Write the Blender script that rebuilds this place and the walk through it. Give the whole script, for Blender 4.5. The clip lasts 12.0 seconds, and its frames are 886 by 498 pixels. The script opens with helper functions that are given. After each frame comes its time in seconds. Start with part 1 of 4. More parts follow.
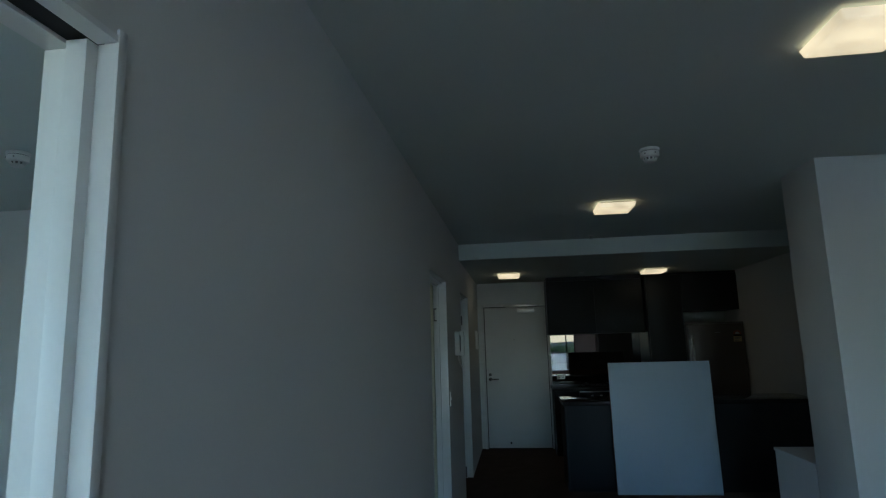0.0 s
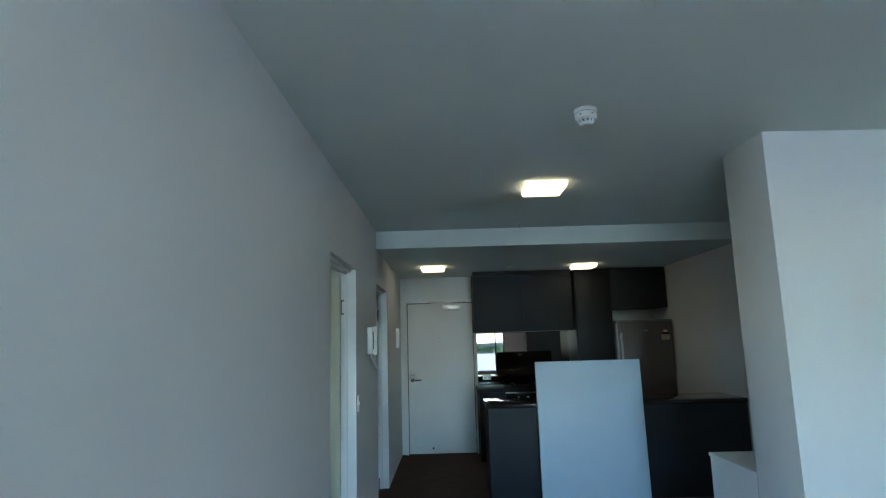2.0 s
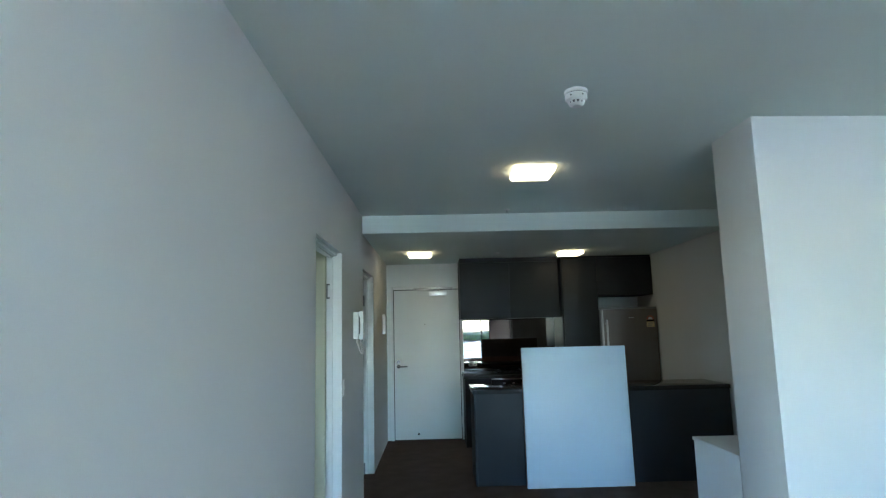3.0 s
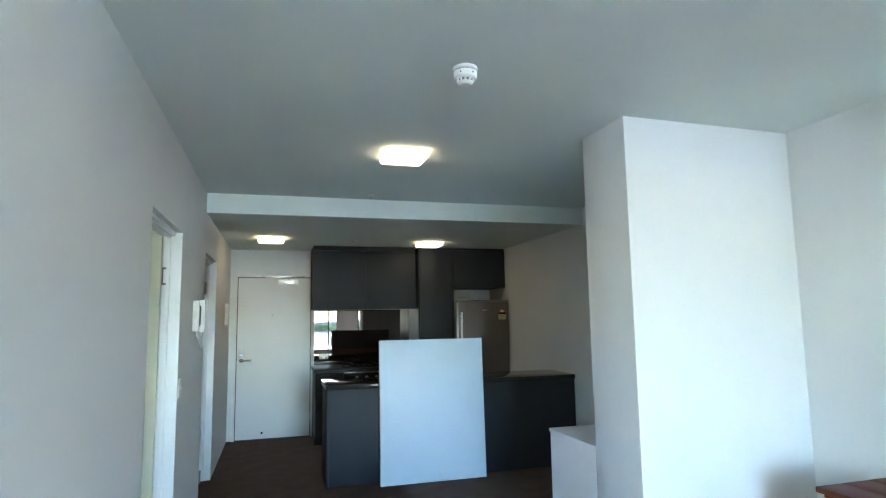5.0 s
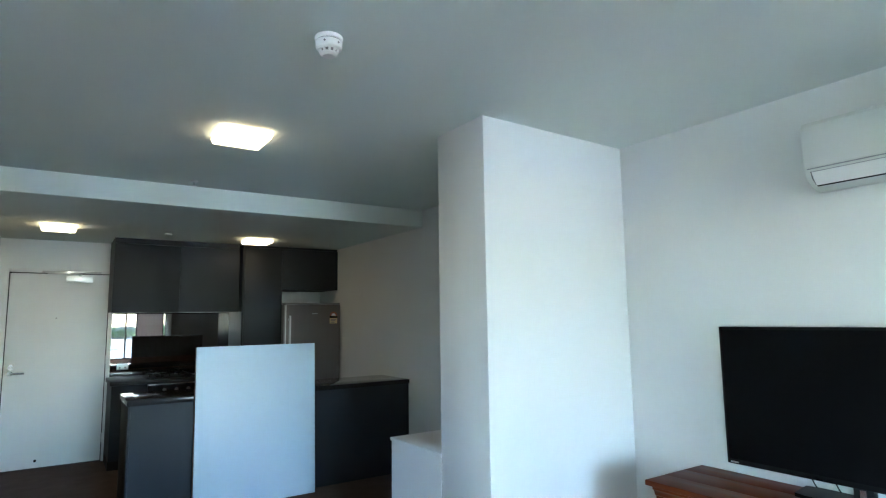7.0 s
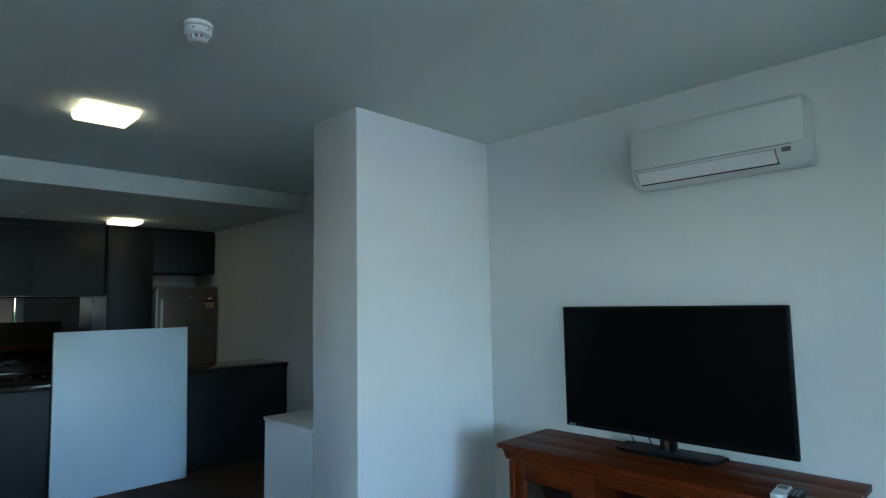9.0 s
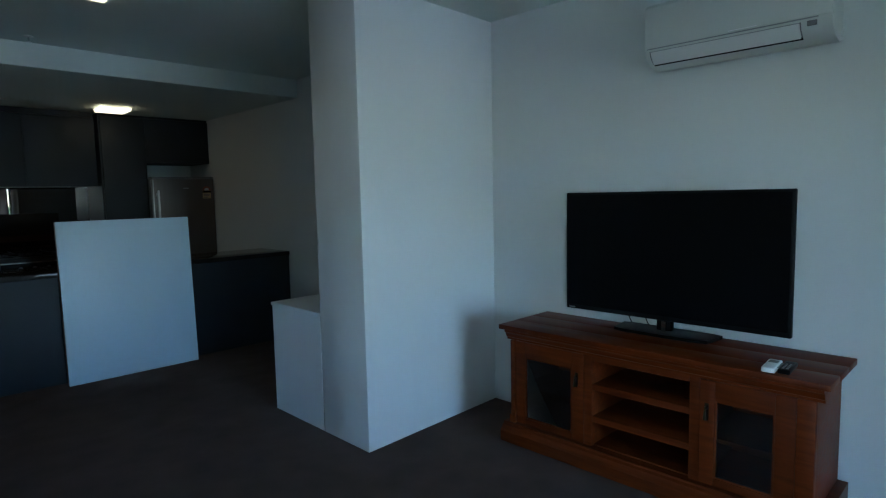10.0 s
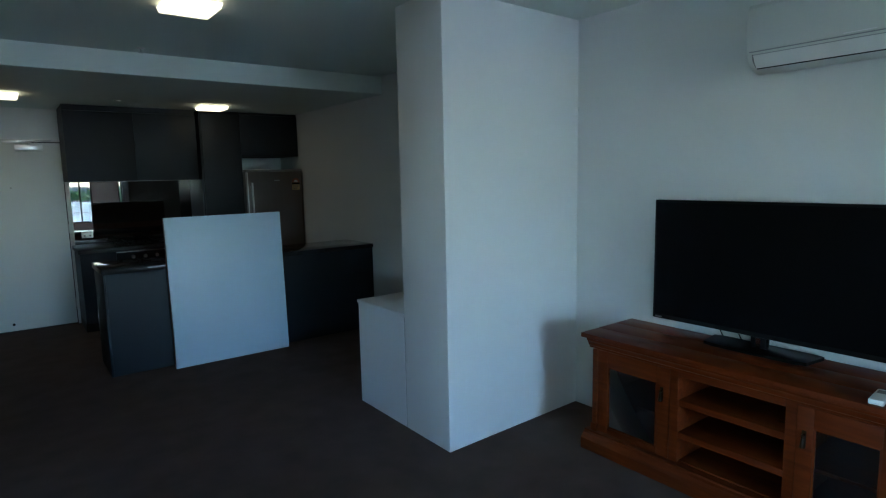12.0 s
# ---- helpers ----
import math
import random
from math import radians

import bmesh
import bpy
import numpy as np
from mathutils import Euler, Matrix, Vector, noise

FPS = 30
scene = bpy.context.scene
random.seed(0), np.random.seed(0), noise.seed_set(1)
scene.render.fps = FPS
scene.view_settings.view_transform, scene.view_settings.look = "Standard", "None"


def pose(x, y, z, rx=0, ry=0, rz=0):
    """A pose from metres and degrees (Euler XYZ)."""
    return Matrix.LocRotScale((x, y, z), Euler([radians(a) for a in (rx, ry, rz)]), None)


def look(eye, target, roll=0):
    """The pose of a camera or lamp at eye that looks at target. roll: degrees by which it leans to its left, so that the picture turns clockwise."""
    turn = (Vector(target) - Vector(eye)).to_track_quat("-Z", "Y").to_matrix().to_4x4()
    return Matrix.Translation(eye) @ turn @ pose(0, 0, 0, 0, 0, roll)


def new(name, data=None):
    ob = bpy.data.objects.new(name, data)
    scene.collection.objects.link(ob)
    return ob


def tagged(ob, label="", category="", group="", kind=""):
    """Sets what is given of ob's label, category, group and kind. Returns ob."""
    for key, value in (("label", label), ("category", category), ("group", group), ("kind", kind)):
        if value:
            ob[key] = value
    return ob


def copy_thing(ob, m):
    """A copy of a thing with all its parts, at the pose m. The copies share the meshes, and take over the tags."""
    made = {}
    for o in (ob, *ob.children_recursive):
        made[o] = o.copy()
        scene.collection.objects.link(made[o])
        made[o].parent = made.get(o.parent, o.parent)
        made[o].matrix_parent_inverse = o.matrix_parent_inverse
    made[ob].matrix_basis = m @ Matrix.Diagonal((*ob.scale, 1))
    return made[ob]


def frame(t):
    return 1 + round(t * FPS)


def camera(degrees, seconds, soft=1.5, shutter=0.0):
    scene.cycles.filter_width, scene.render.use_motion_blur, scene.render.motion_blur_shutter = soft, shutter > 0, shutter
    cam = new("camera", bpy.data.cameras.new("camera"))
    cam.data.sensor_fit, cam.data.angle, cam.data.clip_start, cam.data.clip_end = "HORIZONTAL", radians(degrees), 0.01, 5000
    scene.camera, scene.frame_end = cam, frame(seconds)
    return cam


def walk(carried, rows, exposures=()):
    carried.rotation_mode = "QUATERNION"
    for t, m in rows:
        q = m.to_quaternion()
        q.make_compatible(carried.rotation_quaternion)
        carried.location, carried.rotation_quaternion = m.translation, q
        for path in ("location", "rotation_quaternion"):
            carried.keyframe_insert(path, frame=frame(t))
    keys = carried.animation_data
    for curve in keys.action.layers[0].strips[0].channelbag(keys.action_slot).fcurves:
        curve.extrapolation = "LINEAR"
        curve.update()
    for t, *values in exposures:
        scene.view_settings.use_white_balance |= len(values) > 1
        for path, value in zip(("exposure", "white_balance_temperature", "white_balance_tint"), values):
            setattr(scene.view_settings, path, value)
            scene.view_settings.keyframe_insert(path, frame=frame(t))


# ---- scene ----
cam = camera(74.9, 12.0, soft=1.2)
PATH = [
    (0, (0.588, -0.789, 1.563), (0.346, 1.171, 1.88), -1.6),
    (0.5, (0.655, -0.49, 1.563), (0.574, 1.482, 1.884), -1.8),
    (1, (0.716, -0.286, 1.539), (0.693, 1.688, 1.862), -1.7),
    (1.5, (0.709, -0.211, 1.519), (0.701, 1.762, 1.848), -1.9),
    (2, (0.687, -0.191, 1.527), (0.673, 1.784, 1.84), -1.6),
    (2.5, (0.706, -0.167, 1.5), (0.683, 1.812, 1.792), -1.4),
    (4.5, (0.547, -0.002, 1.498), (1.013, 1.929, 1.733), -0.9),
    (5, (0.59, 0.127, 1.512), (1.137, 2.036, 1.744), -0.9),
    (5.5, (0.607, 0.193, 1.505), (1.196, 2.09, 1.739), -0.9),
    (6, (0.587, 0.295, 1.522), (1.313, 2.144, 1.758), -0.7),
    (6.5, (0.554, 0.392, 1.514), (1.489, 2.144, 1.751), -0.6),
    (7, (0.546, 0.418, 1.504), (1.644, 2.073, 1.743), -0.8),
    (9, (0.507, 0.195, 1.483), (1.901, 1.618, 1.665), -1.0),
    (9.5, (0.506, 0.206, 1.44), (1.914, 1.625, 1.381), -1.1),
    (10, (0.488, 0.25, 1.447), (1.89, 1.665, 1.26), -1.2),
    (10.5, (0.489, 0.322, 1.44), (1.851, 1.765, 1.197), -1.2),
    (11, (0.496, 0.325, 1.506), (1.784, 1.833, 1.249), -1.1),
    (11.5, (0.476, 0.288, 1.553), (1.722, 1.831, 1.292), -1.1),
    (12, (0.457, 0.26, 1.604), (1.652, 1.844, 1.352), -1.2),
]
EXPOSURES = [
    (0.0, 2.62, 5405, 9), (0.5, 3.52, 5305, 8), (1.0, 3.98, 5305, 8), (1.5, 4.30, 5305, 8), (2.0, 4.66, 5355, 9), (2.5, 4.98, 5405, 9),
    (4.5, 5.66, 5675, 12), (5.0, 5.84, 5725, 13), (5.5, 5.91, 5725, 13), (6.0, 5.91, 5725, 13), (6.5, 5.86, 5725, 13), (7.0, 5.66, 5625, 12),
    (9.0, 4.53, 5245, 7), (9.5, 4.22, 5145, 7), (10.0, 3.97, 5095, 7), (10.5, 3.74, 5045, 7), (11.0, 3.87, 5045, 7), (11.5, 4.05, 5095, 7), (12.0, 4.20, 5145, 7)]
walk(cam, [(t, look(eye, target, roll)) for t, eye, target, roll in PATH], EXPOSURES)

# ---- world, sun, lamps ----
LAMP = 0.145
SKY = 0.14
world = bpy.data.worlds.new("sky")
scene.world = world
world.use_nodes = True
wn = world.node_tree
sky = wn.nodes.new("ShaderNodeTexSky")
sky.sky_type = "NISHITA"
sky.sun_disc = False
sky.air_density, sky.dust_density, sky.ozone_density = 1.0, 0.15, 3.0
sky.sun_elevation, sky.sun_rotation = radians(44), radians(186)
wn.links.new(sky.outputs[0], wn.nodes["Background"].inputs[0])
wn.nodes["Background"].inputs[1].default_value = SKY
sun = new("sun", bpy.data.lights.new("sun", "SUN"))
sun.data.energy, sun.data.angle, sun.data.color = 4.5, radians(0.5), (1, 0.95, 0.88)
sun.matrix_world = look((-2.0, -20.4, 19.8), (0, 0, 0))


# ---- materials ----
def shader(name, color, rough=0.6, metal=0.0, vary=0.06, scale=3.0, grain=120.0, bump=0.05, spec=0.5, stretch=(1, 1, 1),
           dark=None, coat=0.0, rvar=0.06):
    """A painted or plain surface: broad tone shifts, fine grain in colour, gloss and relief."""
    m = bpy.data.materials.new(name)
    m.use_nodes = True
    n, l = m.node_tree.nodes, m.node_tree.links
    b = n["Principled BSDF"]
    b.inputs["Metallic"].default_value = metal
    b.inputs["Specular IOR Level"].default_value = spec
    b.inputs["Coat Weight"].default_value = coat
    geo = n.new("ShaderNodeNewGeometry")
    mp = n.new("ShaderNodeMapping")
    mp.inputs["Scale"].default_value = stretch
    l.new(geo.outputs["Position"], mp.inputs[0])
    big, fine = n.new("ShaderNodeTexNoise"), n.new("ShaderNodeTexNoise")
    big.inputs["Scale"].default_value, fine.inputs["Scale"].default_value = scale, grain
    big.inputs["Detail"].default_value, fine.inputs["Detail"].default_value = 4, 3
    l.new(mp.outputs[0], big.inputs["Vector"])
    l.new(mp.outputs[0], fine.inputs["Vector"])
    add = n.new("ShaderNodeMath")
    add.operation = "MULTIPLY_ADD"
    add.inputs[1].default_value = 0.5
    l.new(fine.outputs[0], add.inputs[0])
    half = n.new("ShaderNodeMath")
    half.operation = "MULTIPLY"
    half.inputs[1].default_value = 0.5
    l.new(big.outputs[0], half.inputs[0])
    l.new(half.outputs[0], add.inputs[2])
    ramp = n.new("ShaderNodeValToRGB")
    lo = dark or tuple(c * (1 - vary) for c in color)
    hi = tuple(min(1, c * (1 + vary)) for c in color)
    ramp.color_ramp.elements[0].position, ramp.color_ramp.elements[1].position = 0.3, 0.7
    ramp.color_ramp.elements[0].color, ramp.color_ramp.elements[1].color = (*lo, 1), (*hi, 1)
    l.new(add.outputs[0], ramp.inputs[0])
    l.new(ramp.outputs[0], b.inputs["Base Color"])
    rr = n.new("ShaderNodeMapRange")
    rr.inputs["To Min"].default_value, rr.inputs["To Max"].default_value = max(0, rough - rvar), min(1, rough + rvar)
    l.new(big.outputs[0], rr.inputs["Value"])
    l.new(rr.outputs[0], b.inputs["Roughness"])
    if bump:
        bp = n.new("ShaderNodeBump")
        bp.inputs["Strength"].default_value, bp.inputs["Distance"].default_value = bump, 0.002
        l.new(fine.outputs[0], bp.inputs["Height"])
        l.new(bp.outputs[0], b.inputs["Normal"])
    return m


def timber(name, light, dark, rough=0.35):
    """Stained pine: long streaks along y, darker growth lines and a few knots."""
    m = bpy.data.materials.new(name)
    m.use_nodes = True
    n, l = m.node_tree.nodes, m.node_tree.links
    b = n["Principled BSDF"]
    b.inputs["Specular IOR Level"].default_value = 0.15
    geo = n.new("ShaderNodeNewGeometry")
    mp = n.new("ShaderNodeMapping")
    mp.inputs["Scale"].default_value = (14, 1.6, 14)
    l.new(geo.outputs["Position"], mp.inputs[0])
    streak = n.new("ShaderNodeTexNoise")
    streak.inputs["Scale"].default_value, streak.inputs["Detail"].default_value = 2.2, 6
    streak.inputs["Distortion"].default_value = 0.7
    l.new(mp.outputs[0], streak.inputs["Vector"])
    ramp = n.new("ShaderNodeValToRGB")
    ramp.color_ramp.elements[0].position, ramp.color_ramp.elements[1].position = 0.32, 0.68
    ramp.color_ramp.elements[0].color, ramp.color_ramp.elements[1].color = (*dark, 1), (*light, 1)
    l.new(streak.outputs[0], ramp.inputs[0])
    kmap = n.new("ShaderNodeMapping")
    kmap.inputs["Scale"].default_value = (3.2, 1.8, 3.2)
    l.new(geo.outputs["Position"], kmap.inputs[0])
    knots = n.new("ShaderNodeTexVoronoi")
    knots.inputs["Scale"].default_value = 1.6
    l.new(kmap.outputs[0], knots.inputs["Vector"])
    kr = n.new("ShaderNodeMapRange")
    kr.inputs["From Min"].default_value, kr.inputs["From Max"].default_value = 0.04, 0.1
    l.new(knots.outputs["Distance"], kr.inputs["Value"])
    mix = n.new("ShaderNodeMix")
    mix.data_type = "RGBA"
    mix.inputs[6].default_value = (*(c * 0.35 for c in dark), 1)
    l.new(kr.outputs[0], mix.inputs[0])
    l.new(ramp.outputs[0], mix.inputs[7])
    l.new(mix.outputs[2], b.inputs["Base Color"])
    rr = n.new("ShaderNodeMapRange")
    rr.inputs["To Min"].default_value, rr.inputs["To Max"].default_value = rough - 0.08, rough + 0.12
    l.new(streak.outputs[0], rr.inputs["Value"])
    l.new(rr.outputs[0], b.inputs["Roughness"])
    bp = n.new("ShaderNodeBump")
    bp.inputs["Strength"].default_value, bp.inputs["Distance"].default_value = 0.12, 0.002
    l.new(streak.outputs[0], bp.inputs["Height"])
    l.new(bp.outputs[0], b.inputs["Normal"])
    return m


def lamp_material():
    m = bpy.data.materials.new("lamp_diffuser")
    m.use_nodes = True
    n, l = m.node_tree.nodes, m.node_tree.links
    b = n["Principled BSDF"]
    b.inputs["Base Color"].default_value = (0.85, 0.83, 0.76, 1)
    b.inputs["Roughness"].default_value = 0.35
    geo = n.new("ShaderNodeNewGeometry")
    noise_t = n.new("ShaderNodeTexNoise")
    noise_t.inputs["Scale"].default_value = 7
    l.new(geo.outputs["Position"], noise_t.inputs["Vector"])
    rr = n.new("ShaderNodeMapRange")
    rr.inputs["From Min"].default_value, rr.inputs["From Max"].default_value = 0.3, 0.7
    rr.inputs["To Min"].default_value, rr.inputs["To Max"].default_value = LAMP * 0.75, LAMP * 1.2
    l.new(noise_t.outputs[0], rr.inputs["Value"])
    b.inputs["Emission Color"].default_value = (1.0, 0.76, 0.42, 1)
    l.new(rr.outputs[0], b.inputs["Emission Strength"])
    return m


def pane_material(name="clear_glass", shine=0.0, rough=0.01, tone=(0.93, 0.97, 0.96, 1)):
    """Thin glass: clear through, with a mirror gloss that grows at flat angles."""
    m = bpy.data.materials.new(name)
    m.use_nodes = True
    n, l = m.node_tree.nodes, m.node_tree.links
    n.remove(n["Principled BSDF"])
    mix, tr, gl, fr, add = (n.new("ShaderNode" + k) for k in ("MixShader", "BsdfTransparent", "BsdfGlossy", "Fresnel", "Math"))
    tr.inputs[0].default_value = tone
    gl.inputs["Roughness"].default_value = rough
    add.inputs[1].default_value = shine
    l.new(fr.outputs[0], add.inputs[0])
    l.new(add.outputs[0], mix.inputs[0])
    l.new(tr.outputs[0], mix.inputs[1])
    l.new(gl.outputs[0], mix.inputs[2])
    l.new(mix.outputs[0], n["Material Output"].inputs[0])
    return m


def frosted_material():
    m = bpy.data.materials.new("frosted_glass")
    m.use_nodes = True
    n, l = m.node_tree.nodes, m.node_tree.links
    n.remove(n["Principled BSDF"])
    mix, tl, df = (n.new("ShaderNode" + k) for k in ("MixShader", "BsdfTranslucent", "BsdfDiffuse"))
    tl.inputs[0].default_value = df.inputs[0].default_value = (0.82, 0.87, 0.88, 1)
    mix.inputs[0].default_value = 0.4
    l.new(tl.outputs[0], mix.inputs[1])
    l.new(df.outputs[0], mix.inputs[2])
    l.new(mix.outputs[0], n["Material Output"].inputs[0])
    return m


HARDBOARD = shader("hardboard", (0.16, 0.125, 0.108), 0.6, vary=0.1, scale=6, grain=90, bump=0.02)
BROWNLAM = shader("brown_board", (0.4, 0.2, 0.14), 0.5, vary=0.1, scale=4, grain=80, bump=0.02)
WALL = shader("wall_paint", (0.74, 0.75, 0.73), 0.75, vary=0.025, scale=1.6, grain=260, bump=0.12, spec=0.3)
CEIL = shader("ceiling_paint", (0.705, 0.765, 0.72), 0.85, vary=0.025, scale=1.2, grain=260, bump=0.12, spec=0.2)
TRIM = shader("white_gloss_trim", (0.8, 0.81, 0.8), 0.35, vary=0.02, grain=90, bump=0.03)
CREAM = shader("cream_leaf", (0.62, 0.61, 0.45), 0.5, vary=0.03, scale=2.5, grain=150, bump=0.06)
DOORW = shader("door_paint", (0.74, 0.74, 0.72), 0.45, vary=0.03, scale=2.5, grain=150, bump=0.08)
CARPET = shader("carpet", (0.1, 0.072, 0.058), 0.95, vary=0.3, scale=5, grain=420, bump=0.8, spec=0.1)
DARKLAM = shader("dark_grey_laminate", (0.024, 0.0272, 0.0325), 0.52, vary=0.1, scale=3, grain=90, bump=0.03, spec=0.24)
STONE = shader("dark_stone_top", (0.03, 0.029, 0.03), 0.07, vary=0.35, scale=40, grain=500, bump=0.0, rvar=0.02, spec=0.18)
HONED = shader("honed_stone", (0.03, 0.029, 0.03), 0.4, vary=0.35, scale=40, grain=500, bump=0.0, spec=0.12)
GLOSSW = shader("white_gloss_laminate", (0.53, 0.65, 0.77), 0.4, vary=0.015, scale=1.5, grain=40, bump=0.01)
WHITECAB = shader("white_satin_laminate", (0.72, 0.73, 0.73), 0.5, vary=0.02, scale=2, grain=80, bump=0.03)
BLACKGLASS = shader("smoked_mirror_glass", (0.1, 0.092, 0.088), 0.004, metal=0.86, vary=0.02, scale=1, grain=10, bump=0.0, rvar=0.002)
CHEEK = shader("blue_grey_satin", (0.13, 0.15, 0.19), 0.3, vary=0.06, scale=3, grain=90, bump=0.02, spec=0.5)
STEEL = shader("brushed_steel", (0.52, 0.5, 0.48), 0.32, metal=1.0, vary=0.08, scale=6, grain=60, bump=0.02, stretch=(1, 1, 0.05))
FRIDGE = shader("fridge_bronze_steel", (0.175, 0.152, 0.14), 0.36, metal=0.8, vary=0.05, scale=3, grain=60, bump=0.02, stretch=(12, 12, 0.3))
SILVER = shader("silver_casing", (0.88, 0.88, 0.88), 0.32, metal=0.8, vary=0.02, grain=60, bump=0.0)
DARKCHROME = shader("satin_chrome", (0.2, 0.2, 0.21), 0.22, metal=1.0, vary=0.03, grain=40, bump=0.0)
CHROME = shader("chrome", (0.72, 0.72, 0.72), 0.16, metal=1.0, vary=0.03, grain=40, bump=0.0)
ACWHITE = shader("warm_white_casing", (0.67, 0.69, 0.65), 0.35, vary=0.015, scale=6, grain=120, bump=0.02)
PLASTIC = shader("white_plastic", (0.78, 0.78, 0.76), 0.4, vary=0.02, scale=8, grain=120, bump=0.02)
# grey that stands for the shade in narrow gaps
GAPGREY = shader("gap_shade_grey", (0.34, 0.36, 0.36), 0.6, vary=0.04, grain=90, bump=0.0)
GREYPL = shader("grey_plastic", (0.2, 0.2, 0.2), 0.5, vary=0.05, grain=90, bump=0.02)
BLACKPL = shader("black_plastic", (0.008, 0.008, 0.008), 0.34, vary=0.1, grain=90, bump=0.01, spec=0.08)
SCREEN = shader("tv_screen", (0.004, 0.004, 0.0045), 0.22, vary=0.1, grain=20, bump=0.0, spec=0.11)
# near-black for gaps and recesses, their shade put into the colour
DARKGAP = shader("dark_recess", (0.015, 0.015, 0.015), 0.8, vary=0.1, grain=60, bump=0.0)
PINE = timber("stained_pine", (0.142, 0.029, 0.0045), (0.084, 0.015, 0.003), 0.42)
CABGLASS = pane_material("cabinet_glass", 0.022, 0.3, (0.82, 0.86, 0.9, 1))
BRASS = shader("aged_brass", (0.03, 0.022, 0.014), 0.4, metal=0.9, vary=0.2, grain=90)
ALU = shader("dark_window_frame", (0.05, 0.052, 0.055), 0.45, metal=0.3, vary=0.06, grain=90, bump=0.02)
STICKER = shader("yellow_sticker", (0.62, 0.5, 0.25), 0.6, vary=0.03, grain=60, bump=0.0)
STICKRED = shader("red_sticker", (0.35, 0.12, 0.08), 0.6, vary=0.03, grain=60, bump=0.0)
LAMPM = lamp_material()
PANE = pane_material()
FROST = frosted_material()
GREENWALL = shader("bathroom_paint", (0.66, 0.68, 0.5), 0.7, vary=0.03, grain=200, bump=0.08)
RENDERED = shader("white_render", (0.75, 0.75, 0.73), 0.85, vary=0.06, scale=0.4, grain=30, bump=0.1)
GRASS = shader("grass", (0.14, 0.16, 0.09), 0.95, vary=0.5, scale=0.08, grain=2, bump=0.0)
LEAF = shader("foliage", (0.12, 0.2, 0.06), 0.8, vary=0.5, scale=0.5, grain=3, bump=0.0)
# distance haze is mixed into this grey-green
RIDGE = shader("hazed_woods", (0.13, 0.17, 0.15), 0.95, vary=0.25, scale=0.05, grain=0.6, bump=0.0)
BARK = shader("bark", (0.12, 0.09, 0.07), 0.9, vary=0.3, scale=2, grain=20, bump=0.4)
CONCRETE = shader("concrete", (0.66, 0.65, 0.62), 0.85, vary=0.1, scale=1, grain=60, bump=0.2)


# ---- mesh helpers ----
def box(bm, x0, x1, y0, y1, z0, z1, bevel=0.0, seg=2):
    t = bmesh.new()
    bmesh.ops.create_cube(t, size=1)
    for v in t.verts:
        v.co = Vector(((x0 + x1) / 2 + v.co.x * (x1 - x0), (y0 + y1) / 2 + v.co.y * (y1 - y0), (z0 + z1) / 2 + v.co.z * (z1 - z0)))
    if bevel:
        bmesh.ops.bevel(t, geom=list(t.edges), offset=bevel, segments=seg, profile=0.5, affect="EDGES")
    merge(bm, t)
    return bm


def merge(bm, t):
    me = bpy.data.meshes.new("tmp")
    t.to_mesh(me)
    t.free()
    bm.from_mesh(me)
    bpy.data.meshes.remove(me)


def rod(bm, a, b, r0, r1=None, seg=16):
    a, b = Vector(a), Vector(b)
    d = b - a
    t = bmesh.new()
    bmesh.ops.create_cone(t, cap_ends=True, segments=seg, radius1=r0, radius2=r0 if r1 is None else r1, depth=d.length)
    bmesh.ops.transform(t, verts=t.verts, matrix=Matrix.Translation((a + b) / 2) @ d.to_track_quat("Z", "Y").to_matrix().to_4x4())
    merge(bm, t)
    return bm


def prism(bm, outline, axis, lo, hi):
    """A closed outline of (u, v), drawn out along an axis from lo to hi."""
    def at(u, v, w):
        return {"x": (w, u, v), "y": (u, w, v), "z": (u, v, w)}[axis]
    a = [bm.verts.new(at(u, v, lo)) for u, v in outline]
    b = [bm.verts.new(at(u, v, hi)) for u, v in outline]
    n = len(outline)
    bm.faces.new(a)
    bm.faces.new(b[::-1])
    for i in range(n):
        bm.faces.new((a[i], b[i], b[(i + 1) % n], a[(i + 1) % n]))
    bmesh.ops.recalc_face_normals(bm, faces=bm.faces)
    return bm


def lathe(bm, profile, centre, seg=32):
    cx, cy, cz = centre
    rings = [[bm.verts.new((cx + r * math.cos(2 * math.pi * i / seg), cy + r * math.sin(2 * math.pi * i / seg), cz + z)) for i in range(seg)] for r, z in profile]
    for p, q in zip(rings, rings[1:]):
        for i in range(seg):
            bm.faces.new((p[i], p[(i + 1) % seg], q[(i + 1) % seg], q[i]))
    bm.faces.new(rings[0])
    bm.faces.new(rings[-1])
    bmesh.ops.recalc_face_normals(bm, faces=bm.faces)
    return bm


BASE = {}


def mesh_of(name, bm, material, smooth=35, shift=(0, 0, 0)):
    bmesh.ops.translate(bm, verts=bm.verts, vec=-Vector(shift))
    me = bpy.data.meshes.new(name)
    bm.to_mesh(me)
    bm.free()
    me.materials.append(material)
    if smooth:
        me.shade_smooth()
        me.set_sharp_from_angle(angle=radians(smooth))
    return me


def thing(name, at, label, category, group="", kind=""):
    """An Empty at the base of a thing, which parents its parts."""
    ob = new(name)
    ob.location = at
    ob.empty_display_size = 0.05
    BASE[ob.name] = Vector(at)
    return tagged(ob, label, category, group, kind)


